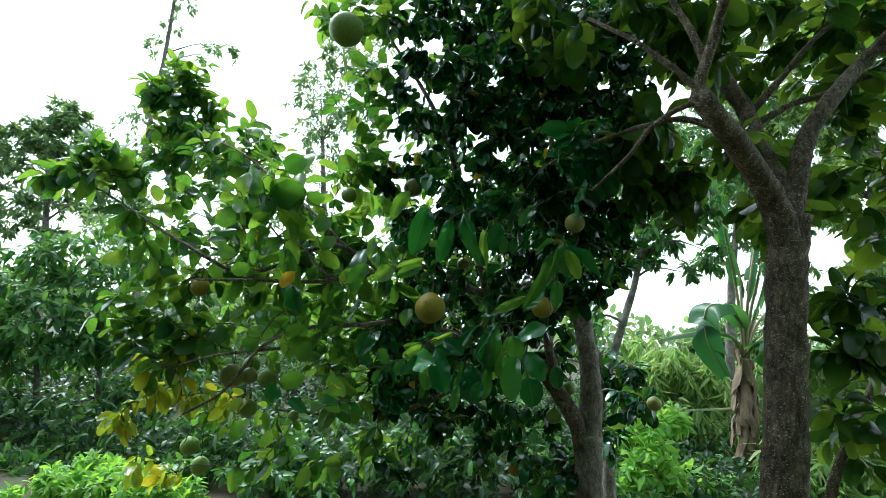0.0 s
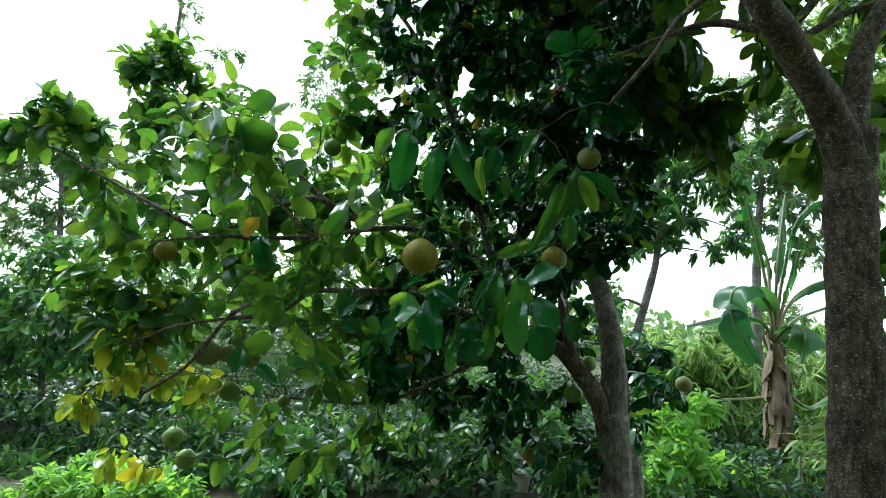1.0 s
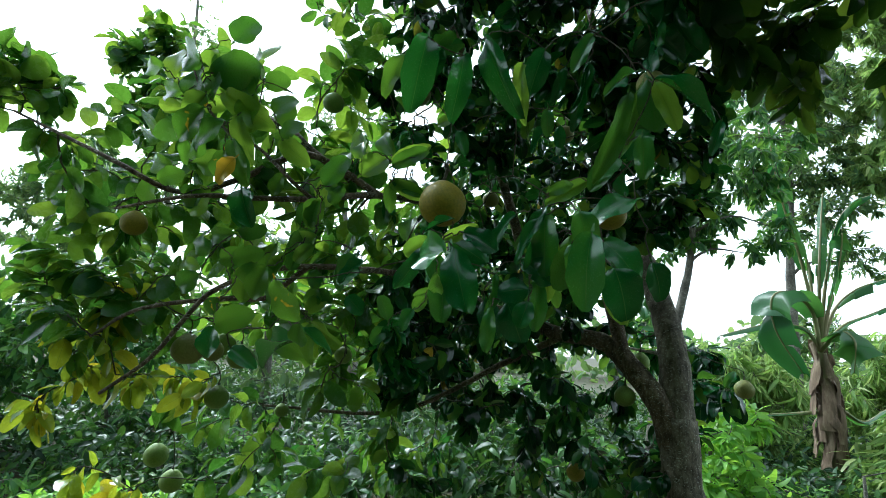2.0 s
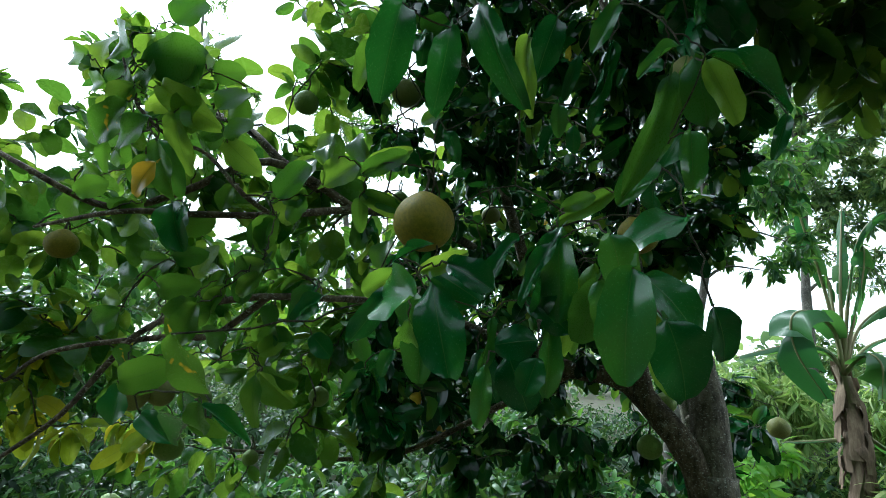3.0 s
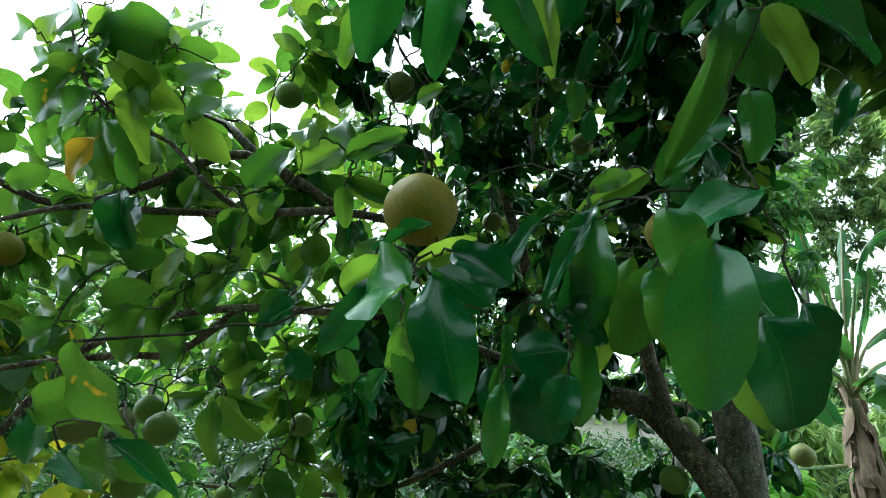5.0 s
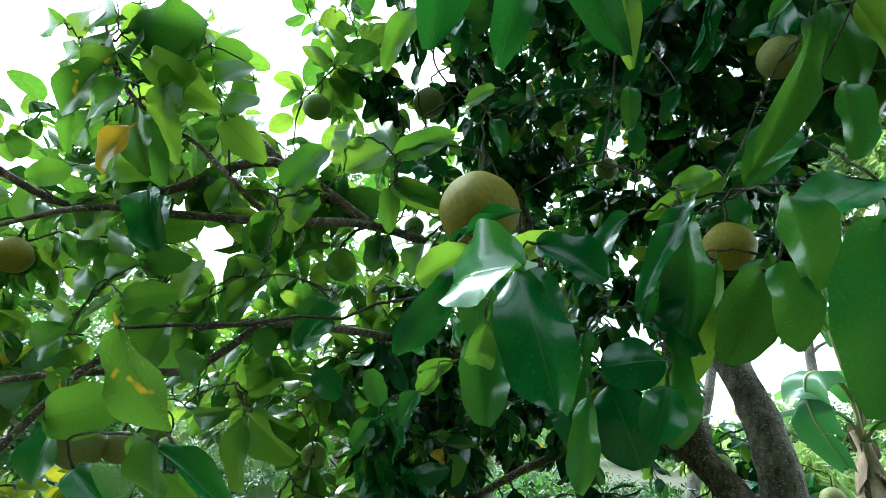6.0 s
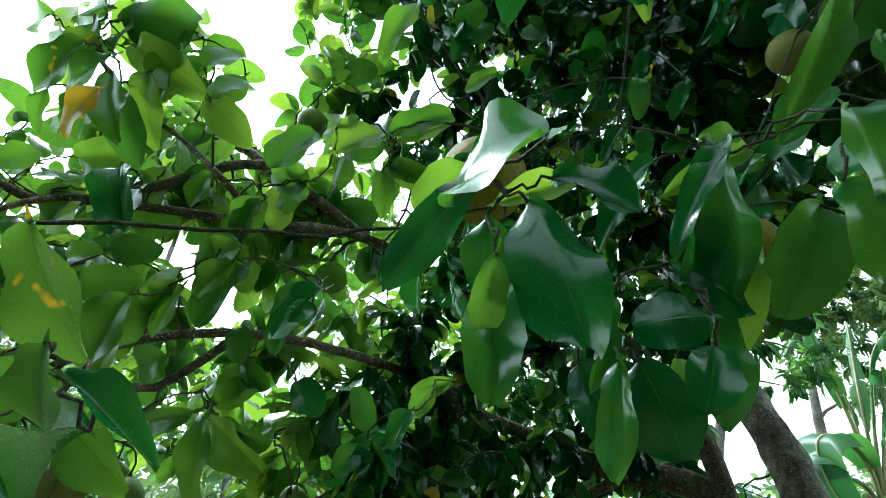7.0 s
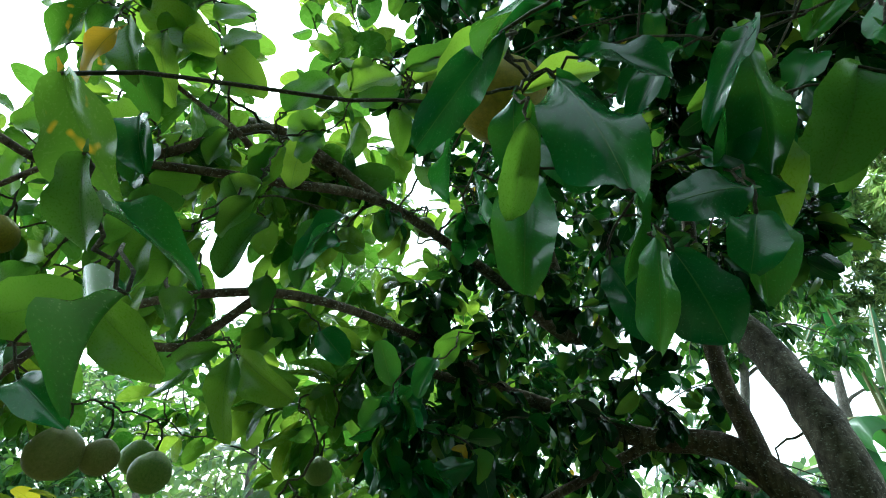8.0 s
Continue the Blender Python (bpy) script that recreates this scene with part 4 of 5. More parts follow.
    for p in spray_poses([(-0.495, 1.885, 1.94, -0.552, 1.875, 1.878, 0.9, -0.3, 0.0)]):
        part_mesh("leaf", gold, tree, "wholly yellowed leaf").matrix_local = matrix_of(p)
    wood_part("trunk", trunk_c, trunk_r, M_BARK2, tree, rng, 18, "mottled pale grey-brown trunk")
    limbs = [(trunk_c, trunk_r)]
    for c in (right, over, reach, left, vert, rise, lb2, lb3, lb4, lb5, lb6, low):
        wood_part("limb", c[0], c[1], M_BARK2 if c[1][0] > 0.06 else M_BARK, tree, rng, 12)
        limbs.append(c)
    t = np.vstack((in_clumps(rng, [c for c in CLUMPS_M if c[0] < -0.4], 1.1), in_clumps(rng, [c for c in CLUMPS_M if c[0] >= -0.4], 1.5)))
    t = t[(lane_distance(t) > 0.5) & (t[:, 1] > 2.0)]
    stems = np.array([r[:3] for rows in (SPRAY_FRUIT, SPRAY_ROW, SPRAY_LOWER, SPRAY_UPPER, SPRAY_LEFT, SPRAY_NEAR, SPRAY_HANGING, SPRAY_SPOTTED, SPRAY_BACKLIT) for r in rows])
    twigs = grow(rng, limbs[1:], np.vstack((t, HANGERS[:-2])), sag=0.07)
    bare = grow(rng, limbs[1:] + twigs, stems, 0.0016, 0.12, swell=0.002)
    tb = Tubes()
    for pts, rr in twigs + bare:
        tb.add(pts, rr, 5)
    pale = grow(rng, limbs[1:] + twigs, in_clumps(rng, CLUMPS_Y), sag=0.05)
    for pts, rr in pale:
        tb.add(pts, rr, 5)
    yb, ya, yn, ys = twig_leaves(rng, pale, 7, 0.085)
    part_mesh("young_leaves", foliage("young_leaves", leaf_frames(yb, ya, yn, ys)[~before_fruit(yb + unit(ya) * ys[:, None] * 0.5)], MID_SHAPES, M_YOUNG), tree, "yellowing leaves at low branch ends", "stuff")
    part_mesh("twig_tangle", tb.mesh("twig_tangle", M_TWIG), tree, "thin greenish brown twigs", "stuff")
    leafy = [w for w in twigs if np.min(np.linalg.norm(HANGERS - w[0][-1], axis=1)) > 0.02]
    # left sprays get the lit-coloured copy, the rest the shade-darkened leaf
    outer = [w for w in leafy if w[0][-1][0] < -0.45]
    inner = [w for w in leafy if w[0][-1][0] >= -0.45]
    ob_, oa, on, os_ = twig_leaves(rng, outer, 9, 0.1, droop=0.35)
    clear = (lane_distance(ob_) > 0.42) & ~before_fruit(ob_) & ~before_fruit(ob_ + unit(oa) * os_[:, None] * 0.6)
    part_mesh("spray_leaves", foliage("spray_leaves", leaf_frames(ob_, oa, on, os_, rng.uniform(0.95, 1.25, len(os_)))[clear], MID_SHAPES, M_OUTER_LIT), tree, "outer spray leaves with backlight put into their colour", "stuff")
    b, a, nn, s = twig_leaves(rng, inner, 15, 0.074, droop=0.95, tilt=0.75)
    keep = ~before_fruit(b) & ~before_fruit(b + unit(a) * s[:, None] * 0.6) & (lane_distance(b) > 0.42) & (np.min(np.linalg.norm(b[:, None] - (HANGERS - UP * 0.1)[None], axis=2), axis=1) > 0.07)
    leafy_parts(tree, rng, leaf_frames(b[keep], a[keep], nn[keep], s[keep], rng.uniform(0.95, 1.28, keep.sum())), 180, "dense glossy dark green leaves, crown shade in their tone",
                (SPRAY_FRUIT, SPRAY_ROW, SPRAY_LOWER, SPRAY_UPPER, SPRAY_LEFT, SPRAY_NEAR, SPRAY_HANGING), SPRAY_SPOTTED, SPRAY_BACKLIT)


pomelo_tree()

# ---------- the leaning tree at the lane's edge ----------
CLUMPS_R = [
    (1.85, 2.75, 3.27, 0.35, 0.4, 42, 0.35),
    (1.76, 2.64, 2.56, 0.25, 0.3, 18, 0.3),
    (1.36, 2.85, 3.44, 0.4, 0.3, 36, 0.35),
    (1.62, 2.37, 1.96, 0.18, 0.22, 14, 0.2),
    (1.57, 2.32, 1.61, 0.16, 0.12, 4, 0.12),
    (1.78, 2.64, 1.5, 0.18, 0.2, 9, 0.2),
    (0.964, 2.22, 3.07, 0.25, 0.2, 16, 0.25),
    (0.508, 2.11, 3.18, 0.4, 0.25, 18, 0.3),
    (0.19, 2, 3.39, 0.4, 0.25, 12, 0.3),
    (1.46, 2, 3.5, 0.5, 0.3, 26, 0.4),
    (0.742, 2.43, 2.7, 0.22, 0.18, 9, 0.2),
]
# Unseen clumps overhead and behind the viewpoint, added to shade trunk and crown.
CLUMPS_R += [
    (1.4, 1.2, 3.9, 0.6, 0.35, 36, 0.5),
    (2.3, 1.2, 2.8, 0.5, 0.7, 40, 0.6),
    (0.9, -0.5, 3.7, 0.8, 0.4, 60, 0.7),
    (1.8, 0.2, 3.4, 0.7, 0.5, 50, 0.8),
]
CLUMPS_R += [
    (0.901, 2.75, 2.61, 0.16, 0.07, 4, 0.15),
    (0.996, 2.64, 2.58, 0.14, 0.06, 4, 0.15),
]

CLUMPS_R += [
    (0.67, 2.3, 2.58, 0.16, 0.14, 4, 0.2),
    (0.86, 2.5, 2.56, 0.2, 0.14, 5, 0.2),
    (1.0, 2.45, 2.68, 0.2, 0.16, 6, 0.2),
    (1.16, 2.5, 2.54, 0.18, 0.14, 2, 0.2),
    (1.27, 2.45, 2.63, 0.2, 0.16, 2, 0.2),
    (1.36, 2.6, 2.43, 0.14, 0.12, 2, 0.2),
    (1.06, 2.75, 2.52, 0.16, 0.12, 3, 0.2),
    (1.42, 2.5, 2.55, 0.18, 0.2, 2, 0.2),
    (0.53, 2.2, 2.59, 0.14, 0.12, 3, 0.2),
    (1.1, 2.3, 2.63, 0.2, 0.14, 2, 0.2),
    (1.43, 2.7, 2.23, 0.12, 0.14, 2, 0.2),
]


def lane_tree():
    rng = np.random.default_rng(23)
    tree = thing("pomelo_tree", "leaning pomelo tree with dark scaly forked trunk", "tree")
    c, r = limb([(1.25, 2.22, -0.15), (1.265, 2.22, 0.6), (1.28, 2.22, 1.32), (1.282, 2.21, 1.64), (1.283, 2.2, 2.03), (1.29, 2.2, 2.22), (1.3, 2.2, 2.33)], 0.082, 0.066)
    wood_part("trunk", c, r, M_BARK, tree, rng, 20, "dark trunk flecked with pale lichen")
    limbs = [(c, r)]
    for pts, a, b in (
        ([(1.285, 2.19, 2.22), (1.21, 2.14, 2.37), (1.11, 2.05, 2.46), (1.0, 1.93, 2.52), (0.91, 1.84, 2.56), (0.85, 1.82, 2.63)], 0.056, 0.034),
        ([(0.85, 1.83, 2.61), (0.86, 1.82, 2.68), (0.88, 1.81, 2.76), (0.9, 1.8, 2.85), (0.9, 1.65, 3.1), (0.75, 1.5, 3.6), (0.4, 1.0, 4.0)], 0.02, 0.008),
        ([(0.87, 1.82, 2.74), (0.83, 1.83, 2.85), (0.76, 1.85, 3.0), (0.65, 1.85, 3.2)], 0.014, 0.007),
        ([(0.85, 1.82, 2.64), (0.78, 1.82, 2.71), (0.71, 1.83, 2.77), (0.65, 1.83, 2.82), (0.5, 1.9, 2.95)], 0.012, 0.006),
        ([(0.86, 1.82, 2.6), (0.79, 1.83, 2.57), (0.71, 1.85, 2.51), (0.66, 1.87, 2.43), (0.55, 1.95, 2.32)], 0.011, 0.005),
        ([(1.0, 2.08, 2.62), (0.88, 2.1, 2.66), (0.76, 2.12, 2.64), (0.57, 2.14, 2.57), (0.4, 2.2, 2.5)], 0.014, 0.005),
        ([(1.3, 2.22, 2.3), (1.31, 2.32, 2.47), (1.285, 2.42, 2.67), (1.265, 2.5, 2.87), (1.2, 2.5, 2.98), (1.13, 2.5, 3.11), (1.02, 2.45, 3.24), (0.9, 2.4, 3.33), (0.6, 2.2, 3.45), (0.2, 1.9, 3.5)], 0.05, 0.016),
        ([(1.3, 2.21, 2.3), (1.345, 2.24, 2.5), (1.39, 2.27, 2.66), (1.5, 2.3, 2.85), (1.75, 2.4, 3.15), (1.95, 1.7, 3.45), (1.8, 0.6, 3.6)], 0.042, 0.012),
        ([(1.265, 2.5, 2.86), (1.33, 2.5, 2.94), (1.41, 2.5, 3.05), (1.54, 2.5, 3.23), (1.66, 2.5, 3.34)], 0.02, 0.009),
        ([(1.27, 2.48, 2.8), (1.36, 2.5, 2.86), (1.45, 2.5, 2.92), (1.56, 2.5, 2.96), (1.75, 2.5, 3.05), (2.0, 2.5, 3.1)], 0.018, 0.008),
        ([(1.5, 2.55, -0.1), (1.54, 2.55, 0.8), (1.6, 2.55, 1.28), (1.71, 2.55, 1.58), (1.82, 2.55, 1.89), (1.9, 2.6, 2.3)], 0.032, 0.012),
    ):
        lb = limb(pts, a, b)
        wood_part("limb", lb[0], lb[1], M_BARK, tree, rng, 12)
        limbs.append(lb)
    t = in_clumps(rng, CLUMPS_R)
    t = t[lane_distance(t) > 0.6]
    stems = np.array([r[:3] for rows in (SPRAY_LANE, SPRAY_HIGH, SPRAY_TOP) for r in rows])
    twigs = grow(rng, limbs[1:], np.vstack((t, HANGERS[-2:])), sag=0.07)
    bare = grow(rng, limbs[1:] + twigs, stems, 0.0016, 0.12, swell=0.002)
    tb = Tubes()
    for pts, rr in twigs + bare:
        tb.add(pts, rr, 5)
    part_mesh("twig_tangle", tb.mesh("twig_tangle", M_TWIG), tree, "thin dark twigs", "stuff")
    b, a, nn, s = twig_leaves(rng, twigs, 10, 0.108)
    keep = (lane_distance(b) > 0.42) & ~before_fruit(b)
    # this crown uses the leaf copy with light and shade in its colours
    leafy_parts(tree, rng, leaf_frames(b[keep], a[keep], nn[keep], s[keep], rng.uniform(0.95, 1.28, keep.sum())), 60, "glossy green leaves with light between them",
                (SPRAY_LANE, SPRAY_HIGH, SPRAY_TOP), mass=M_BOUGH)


lane_tree()

# ---------- surrounding vegetation ----------
SMALL = [leaf_shape(3, 2, 0.2, 0.4, 0.3, 0.0, 0.42, 0.0, 1), leaf_shape(3, 2, 0.16, 0.3, 0.5, 0.0, 0.45, 0.0, 2)]
BLADE = [leaf_shape(4, 2, 0.07, 0.3, 0.5, 0.0, 0.35, 0.0, 1), leaf_shape(4, 2, 0.09, 0.2, 0.8, 0.0, 0.35, 0.0, 2)]
BLADE2 = [leaf_shape(3, 2, 0.11, 0.3, 0.5, 0.0, 0.4, 0.0, 1), leaf_shape(3, 2, 0.14, 0.2, 0.7, 0.0, 0.4, 0.0, 2)]
OVAL = [leaf_shape(4, 2, 0.22, 0.35, 0.35, 0.0, 0.45, 0.06, 1), leaf_shape(4, 2, 0.18, 0.35, 0.6, 0.0, 0.42, 0.06, 2)]


def wild_plant(name, label, category, seed, base, trunk, clumps, per, leaf_len, shapes, leaf_mat, bark=M_FARBARK, r0=0.12, droop=0.4, sag=0.12, twig_r=0.004, reach=0.5, step=0.15, group="", spread=0.9):
    """A tree or shrub of the surroundings: stem, boughs to every clump, twigs and a mass of leaves."""
    rng = np.random.default_rng(seed)
    tree = thing(name, label, category, group=group)
    pts = [np.array(base)] + [np.array(p) for p in trunk]
    c, r = limb(pts, r0, r0 * 0.3, step)
    wood_part("trunk", c, r, bark, tree, rng, 10)
    limbs = [(c, r)]
    for x, y, z, rx, rz, k, ry in clumps:
        t = np.array((x, y, z))
        i = int(np.argmin(np.linalg.norm(c - t, axis=1) + np.where(c[:, 2] > t[2], 0.6, 0)))
        mid = (c[i] + t) / 2 + np.array((rng.normal() * 0.1, rng.normal() * 0.1, 0.12 * np.linalg.norm(t - c[i])))
        lb = limb([c[i], mid, t], max(r[i] * 0.5, twig_r * 1.5), twig_r, step)
        wood_part("limb", lb[0], lb[1], bark, tree, rng, 7)
        limbs.append(lb)
    twigs = grow(rng, limbs, in_clumps(rng, clumps), twig_r, sag, step)
    tb = Tubes()
    for p, rr in twigs:
        tb.add(p, rr, 4)
    part_mesh("twig_tangle", tb.mesh("twig_tangle", bark), tree, kind="stuff")
    b, a, nn, s = twig_leaves(rng, twigs, per, leaf_len, spread, droop, reach)
    part_mesh("crown_leaves", foliage("crown_leaves", leaf_frames(b, a, nn, s), shapes, leaf_mat), tree, kind="stuff")
    return tree


wild_plant("forest_tree", "rounded forest tree with fine grey-green foliage", "tree", 31, (-16.95, 16, -0.15),
           [(-17.64, 16.0, 1.02), (-17.93, 16.0, 3.77), (-18.51, 16.0, 6.67)],
           [(-19.88, 16.0, 6.87, 1.61, 1.38, 60, 1.5), (-18.52, 16.5, 7.79, 1.41, 1.41, 50, 1.5), (-16.21, 16.0, 6.72, 1.11, 1.33, 40, 1.3), (-22.08, 16.0, 5.87, 1.86, 2.09, 50, 1.5), (-18.47, 16.0, 4.41, 2.0, 1.33, 50, 1.5), (-14.12, 15.0, 4.78, 1.22, 1.22, 35, 1.2), (-18.78, 16.5, 8.88, 0.71, 0.59, 14, 0.6)],
           44, 0.26, SMALL, M_FAR, r0=0.22, step=0.5, reach=1.0, twig_r=0.012, droop=0.2)

wild_plant("tall_slender_tree", "tall slender tree with sparse open crown", "tree", 32, (-14.65, 18, -0.15),
           [(-15.45, 18.0, 2.62), (-16.07, 18.0, 6.65), (-16.15, 18.0, 9.43), (-16.07, 18.0, 12.32), (-16.15, 18.0, 15.33), (-16.5, 18.0, 18.8)],
           [(-15.53, 18.0, 15.03, 1.03, 0.72, 20, 0.8), (-13.56, 18.0, 12.14, 0.9, 0.6, 16, 0.8), (-16.29, 18.0, 12.45, 0.71, 0.77, 14, 0.7), (-16.94, 18.0, 9.16, 0.9, 0.75, 18, 0.8), (-16.04, 18.0, 13.67, 0.57, 0.51, 9, 0.5), (-15.91, 18.0, 7.9, 0.98, 0.98, 24, 0.9), (-16.43, 18.0, 6.4, 0.98, 0.98, 24, 0.9), (-16.1, 18.0, 17.9, 1.32, 1.59, 24, 1.0), (-12.95, 18.0, 12.53, 0.4, 0.25, 5, 0.3)],
           12, 0.24, SMALL, M_FAR, r0=0.17, step=0.5, reach=0.9, twig_r=0.012, droop=0.25)

wild_plant("forest_tree", "pale distant tree with airy foliage", "tree", 33, (-5.67, 15, -0.15),
           [(-5.88, 15.0, 1.85), (-6.32, 15.0, 4.72), (-6.76, 15.0, 7.39)],
           [(-7.11, 15.0, 9.4, 0.98, 0.89, 50, 1.2), (-6.42, 15.0, 10.43, 0.89, 0.79, 45, 1.2), (-7.23, 15.0, 7.98, 0.97, 0.97, 40, 1.2), (-5.94, 15.0, 8.0, 1.15, 1.15, 45, 1.2), (-6.73, 15.0, 6.42, 1.14, 0.95, 35, 1.2), (-5.37, 15.0, 10.0, 0.78, 1.17, 30, 1.2)],
           14, 0.2, SMALL, M_FAR, r0=0.2, step=0.5, reach=0.9, twig_r=0.01, droop=0.2)

wild_plant("shrub", "dense leafy shrub with whorled lance-shaped leaves", "shrub", 34, (-6.46, 6.4, -0.15),
           [(-6.27, 6.4, -0.35), (-6.45, 6.4, 0.54), (-6.73, 6.4, 1.48)],
           [(-7.26, 6.5, 1.95, 0.66, 0.48, 46, 0.7), (-6.96, 6.9, 2.28, 0.64, 0.41, 40, 0.7), (-6.46, 6.2, 1.33, 0.57, 0.49, 46, 0.6), (-7.78, 6.3, 1.4, 0.6, 0.94, 50, 0.7), (-6.68, 6.2, 0.69, 0.48, 0.48, 32, 0.6), (-5.85, 6.0, -0.22, 0.67, 0.37, 22, 0.6), (-7.03, 6.2, -0.1, 0.72, 0.64, 30, 0.6)],
           11, 0.17, OVAL, M_SHRUB, r0=0.07, step=0.2, reach=0.25, twig_r=0.005, droop=0.25, spread=1.4)

wild_plant("shrub", "leafy shrub with shaded lower branches", "shrub", 35, (-5.92, 6.9, -0.15),
           [(-5.75, 6.9, -0.4), (-5.91, 6.9, 0.55), (-6.27, 7.0, 1.53)],
           [(-6.35, 7.0, 1.88, 0.59, 0.5, 42, 0.7), (-5.9, 7.0, 1.22, 0.53, 0.49, 36, 0.6), (-6.03, 6.6, 0.88, 0.46, 0.38, 26, 0.5), (-5.5, 6.7, 0.21, 0.58, 0.5, 26, 0.6), (-5.22, 7.2, 0.92, 0.71, 0.98, 52, 0.7), (-6.53, 7.6, 2.6, 0.6, 0.5, 32, 0.7)],
           11, 0.17, OVAL, M_SHRUB, r0=0.06, step=0.2, reach=0.25, twig_r=0.005, droop=0.25, spread=1.4)

wild_plant("forest_tree", "dark mid-height forest tree behind the pomelos", "tree", 36, (-5.36, 10, -0.15),
           [(-5.36, 10.0, 0.08), (-5.48, 10.0, 1.7), (-5.61, 10.0, 3.41)],
           [(-7.14, 10.0, 2.7, 1.41, 1.03, 60, 1.2), (-5.63, 10.5, 3.5, 1.45, 1.06, 60, 1.2), (-3.77, 10.0, 2.3, 1.33, 1.09, 60, 1.2), (-5.24, 9.5, 1.25, 1.39, 0.93, 60, 1.0), (-11.38, 12.0, 3.36, 1.12, 0.96, 40, 1.0)],
           12, 0.2, SMALL, M_FAR, r0=0.14, step=0.3, reach=0.7, twig_r=0.008, droop=0.3)

wild_plant("forest_tree", "dark forest tree with gaps of sky in its crown", "tree", 37, (-1.01, 10, -0.15),
           [(-1.01, 10.0, 0.51), (-1.16, 10.0, 2.47), (-1.17, 10.0, 4.09)],
           [(-2.19, 10.0, 3.57, 1.32, 1.2, 55, 1.2), (-0.32, 10.0, 3.43, 1.16, 1.04, 50, 1.2), (-1.05, 9.5, 2.01, 1.42, 0.76, 50, 1.0), (-1.93, 9.0, 1.12, 1.24, 0.72, 50, 1.0), (0.31, 10.5, 4.27, 0.97, 1.09, 40, 1.2)],
           11, 0.2, SMALL, M_FAR, r0=0.14, step=0.3, reach=0.7, twig_r=0.008, droop=0.3)

wild_plant("bush", "bright green feathery bush at the ground", "bush", 38, (-3.38, 4.3, -0.15),
           [(-3.15, 4.3, -0.14), (-3.21, 4.3, 0.13)],
           [(-3.55, 4.3, 0.11, 0.31, 0.13, 60, 0.3), (-2.99, 4.3, 0.16, 0.4, 0.14, 80, 0.35), (-3.55, 4.6, 0.1, 0.28, 0.13, 44, 0.3), (-2.61, 4.4, 0.11, 0.31, 0.13, 50, 0.3), (-3.87, 4.3, -0.05, 0.31, 0.11, 40, 0.3)],
           12, 0.085, OVAL, M_LIME, r0=0.03, step=0.1, reach=0.2, twig_r=0.003, droop=0.1, sag=0.2)

wild_plant("undergrowth_bush", "dark green undergrowth at the shrubs' feet", "bush", 49, (-4.9, 5.4, -0.15),
           [(-4.62, 5.4, -0.55), (-4.69, 5.4, -0.26)],
           [(-5.55, 5.5, -0.39, 0.55, 0.31, 50, 0.5), (-4.92, 5.6, -0.15, 0.55, 0.31, 50, 0.5), (-3.99, 5.4, -0.05, 0.45, 0.29, 44, 0.5), (-3.08, 5.2, -0.0, 0.42, 0.27, 44, 0.4), (-6.22, 5.4, -0.45, 0.55, 0.41, 50, 0.5)],
           11, 0.12, OVAL, M_SHRUB, r0=0.03, step=0.15, reach=0.3, twig_r=0.004, droop=0.2)

wild_plant("undergrowth_bush", "low green undergrowth below the pomelo crown", "bush", 39, (-1.92, 5.6, -0.15),
           [(-1.79, 5.6, -0.12), (-1.83, 5.6, 0.22)],
           [(-2.71, 5.6, 0.24, 0.58, 0.45, 50, 0.5), (-1.8, 5.5, 0.31, 0.56, 0.37, 50, 0.5), (-1.01, 5.6, 0.32, 0.55, 0.37, 50, 0.5), (-1.91, 5.0, 0.15, 0.79, 0.23, 56, 0.4), (-3.77, 6.3, 0.24, 0.6, 0.52, 44, 0.5)],
           11, 0.12, OVAL, M_SHRUB, r0=0.04, step=0.15, reach=0.3, twig_r=0.004, droop=0.3)

wild_plant("undergrowth_bush", "low leafy undergrowth with light green tips", "bush", 40, (-0.13, 6, -0.15),
           [(-0.06, 6.0, -0.02), (-0.08, 6.0, 0.34)],
           [(-0.4, 6.0, 0.36, 0.58, 0.39, 50, 0.5), (0.34, 6.0, 0.5, 0.51, 0.38, 46, 0.5), (-0.09, 6.5, 0.87, 0.71, 0.43, 46, 0.6), (0.8, 5.6, 0.48, 0.41, 0.29, 32, 0.4)],
           11, 0.12, OVAL, M_SHRUB, r0=0.04, step=0.15, reach=0.3, twig_r=0.004, droop=0.3)

wild_plant("citrus_tree", "slim citrus tree with mottled trunk and drooping leaves", "tree", 41, (1.15, 5, -0.15),
           [(1.15, 5.0, 0.53), (1.11, 5.0, 0.86), (1.03, 5.0, 1.39), (1.01, 5.0, 1.69)],
           [(1.17, 4.9, 1.54, 0.26, 0.16, 16, 0.25), (1.28, 4.6, 1.36, 0.17, 0.19, 11, 0.2), (1.04, 4.7, 1.05, 0.19, 0.19, 9, 0.25), (0.78, 5.2, 1.56, 0.28, 0.28, 14, 0.3)],
           8, 0.12, MID_SHAPES, M_LEAF, bark=M_BARK2, r0=0.085, step=0.08, reach=0.3, twig_r=0.003, droop=0.7)

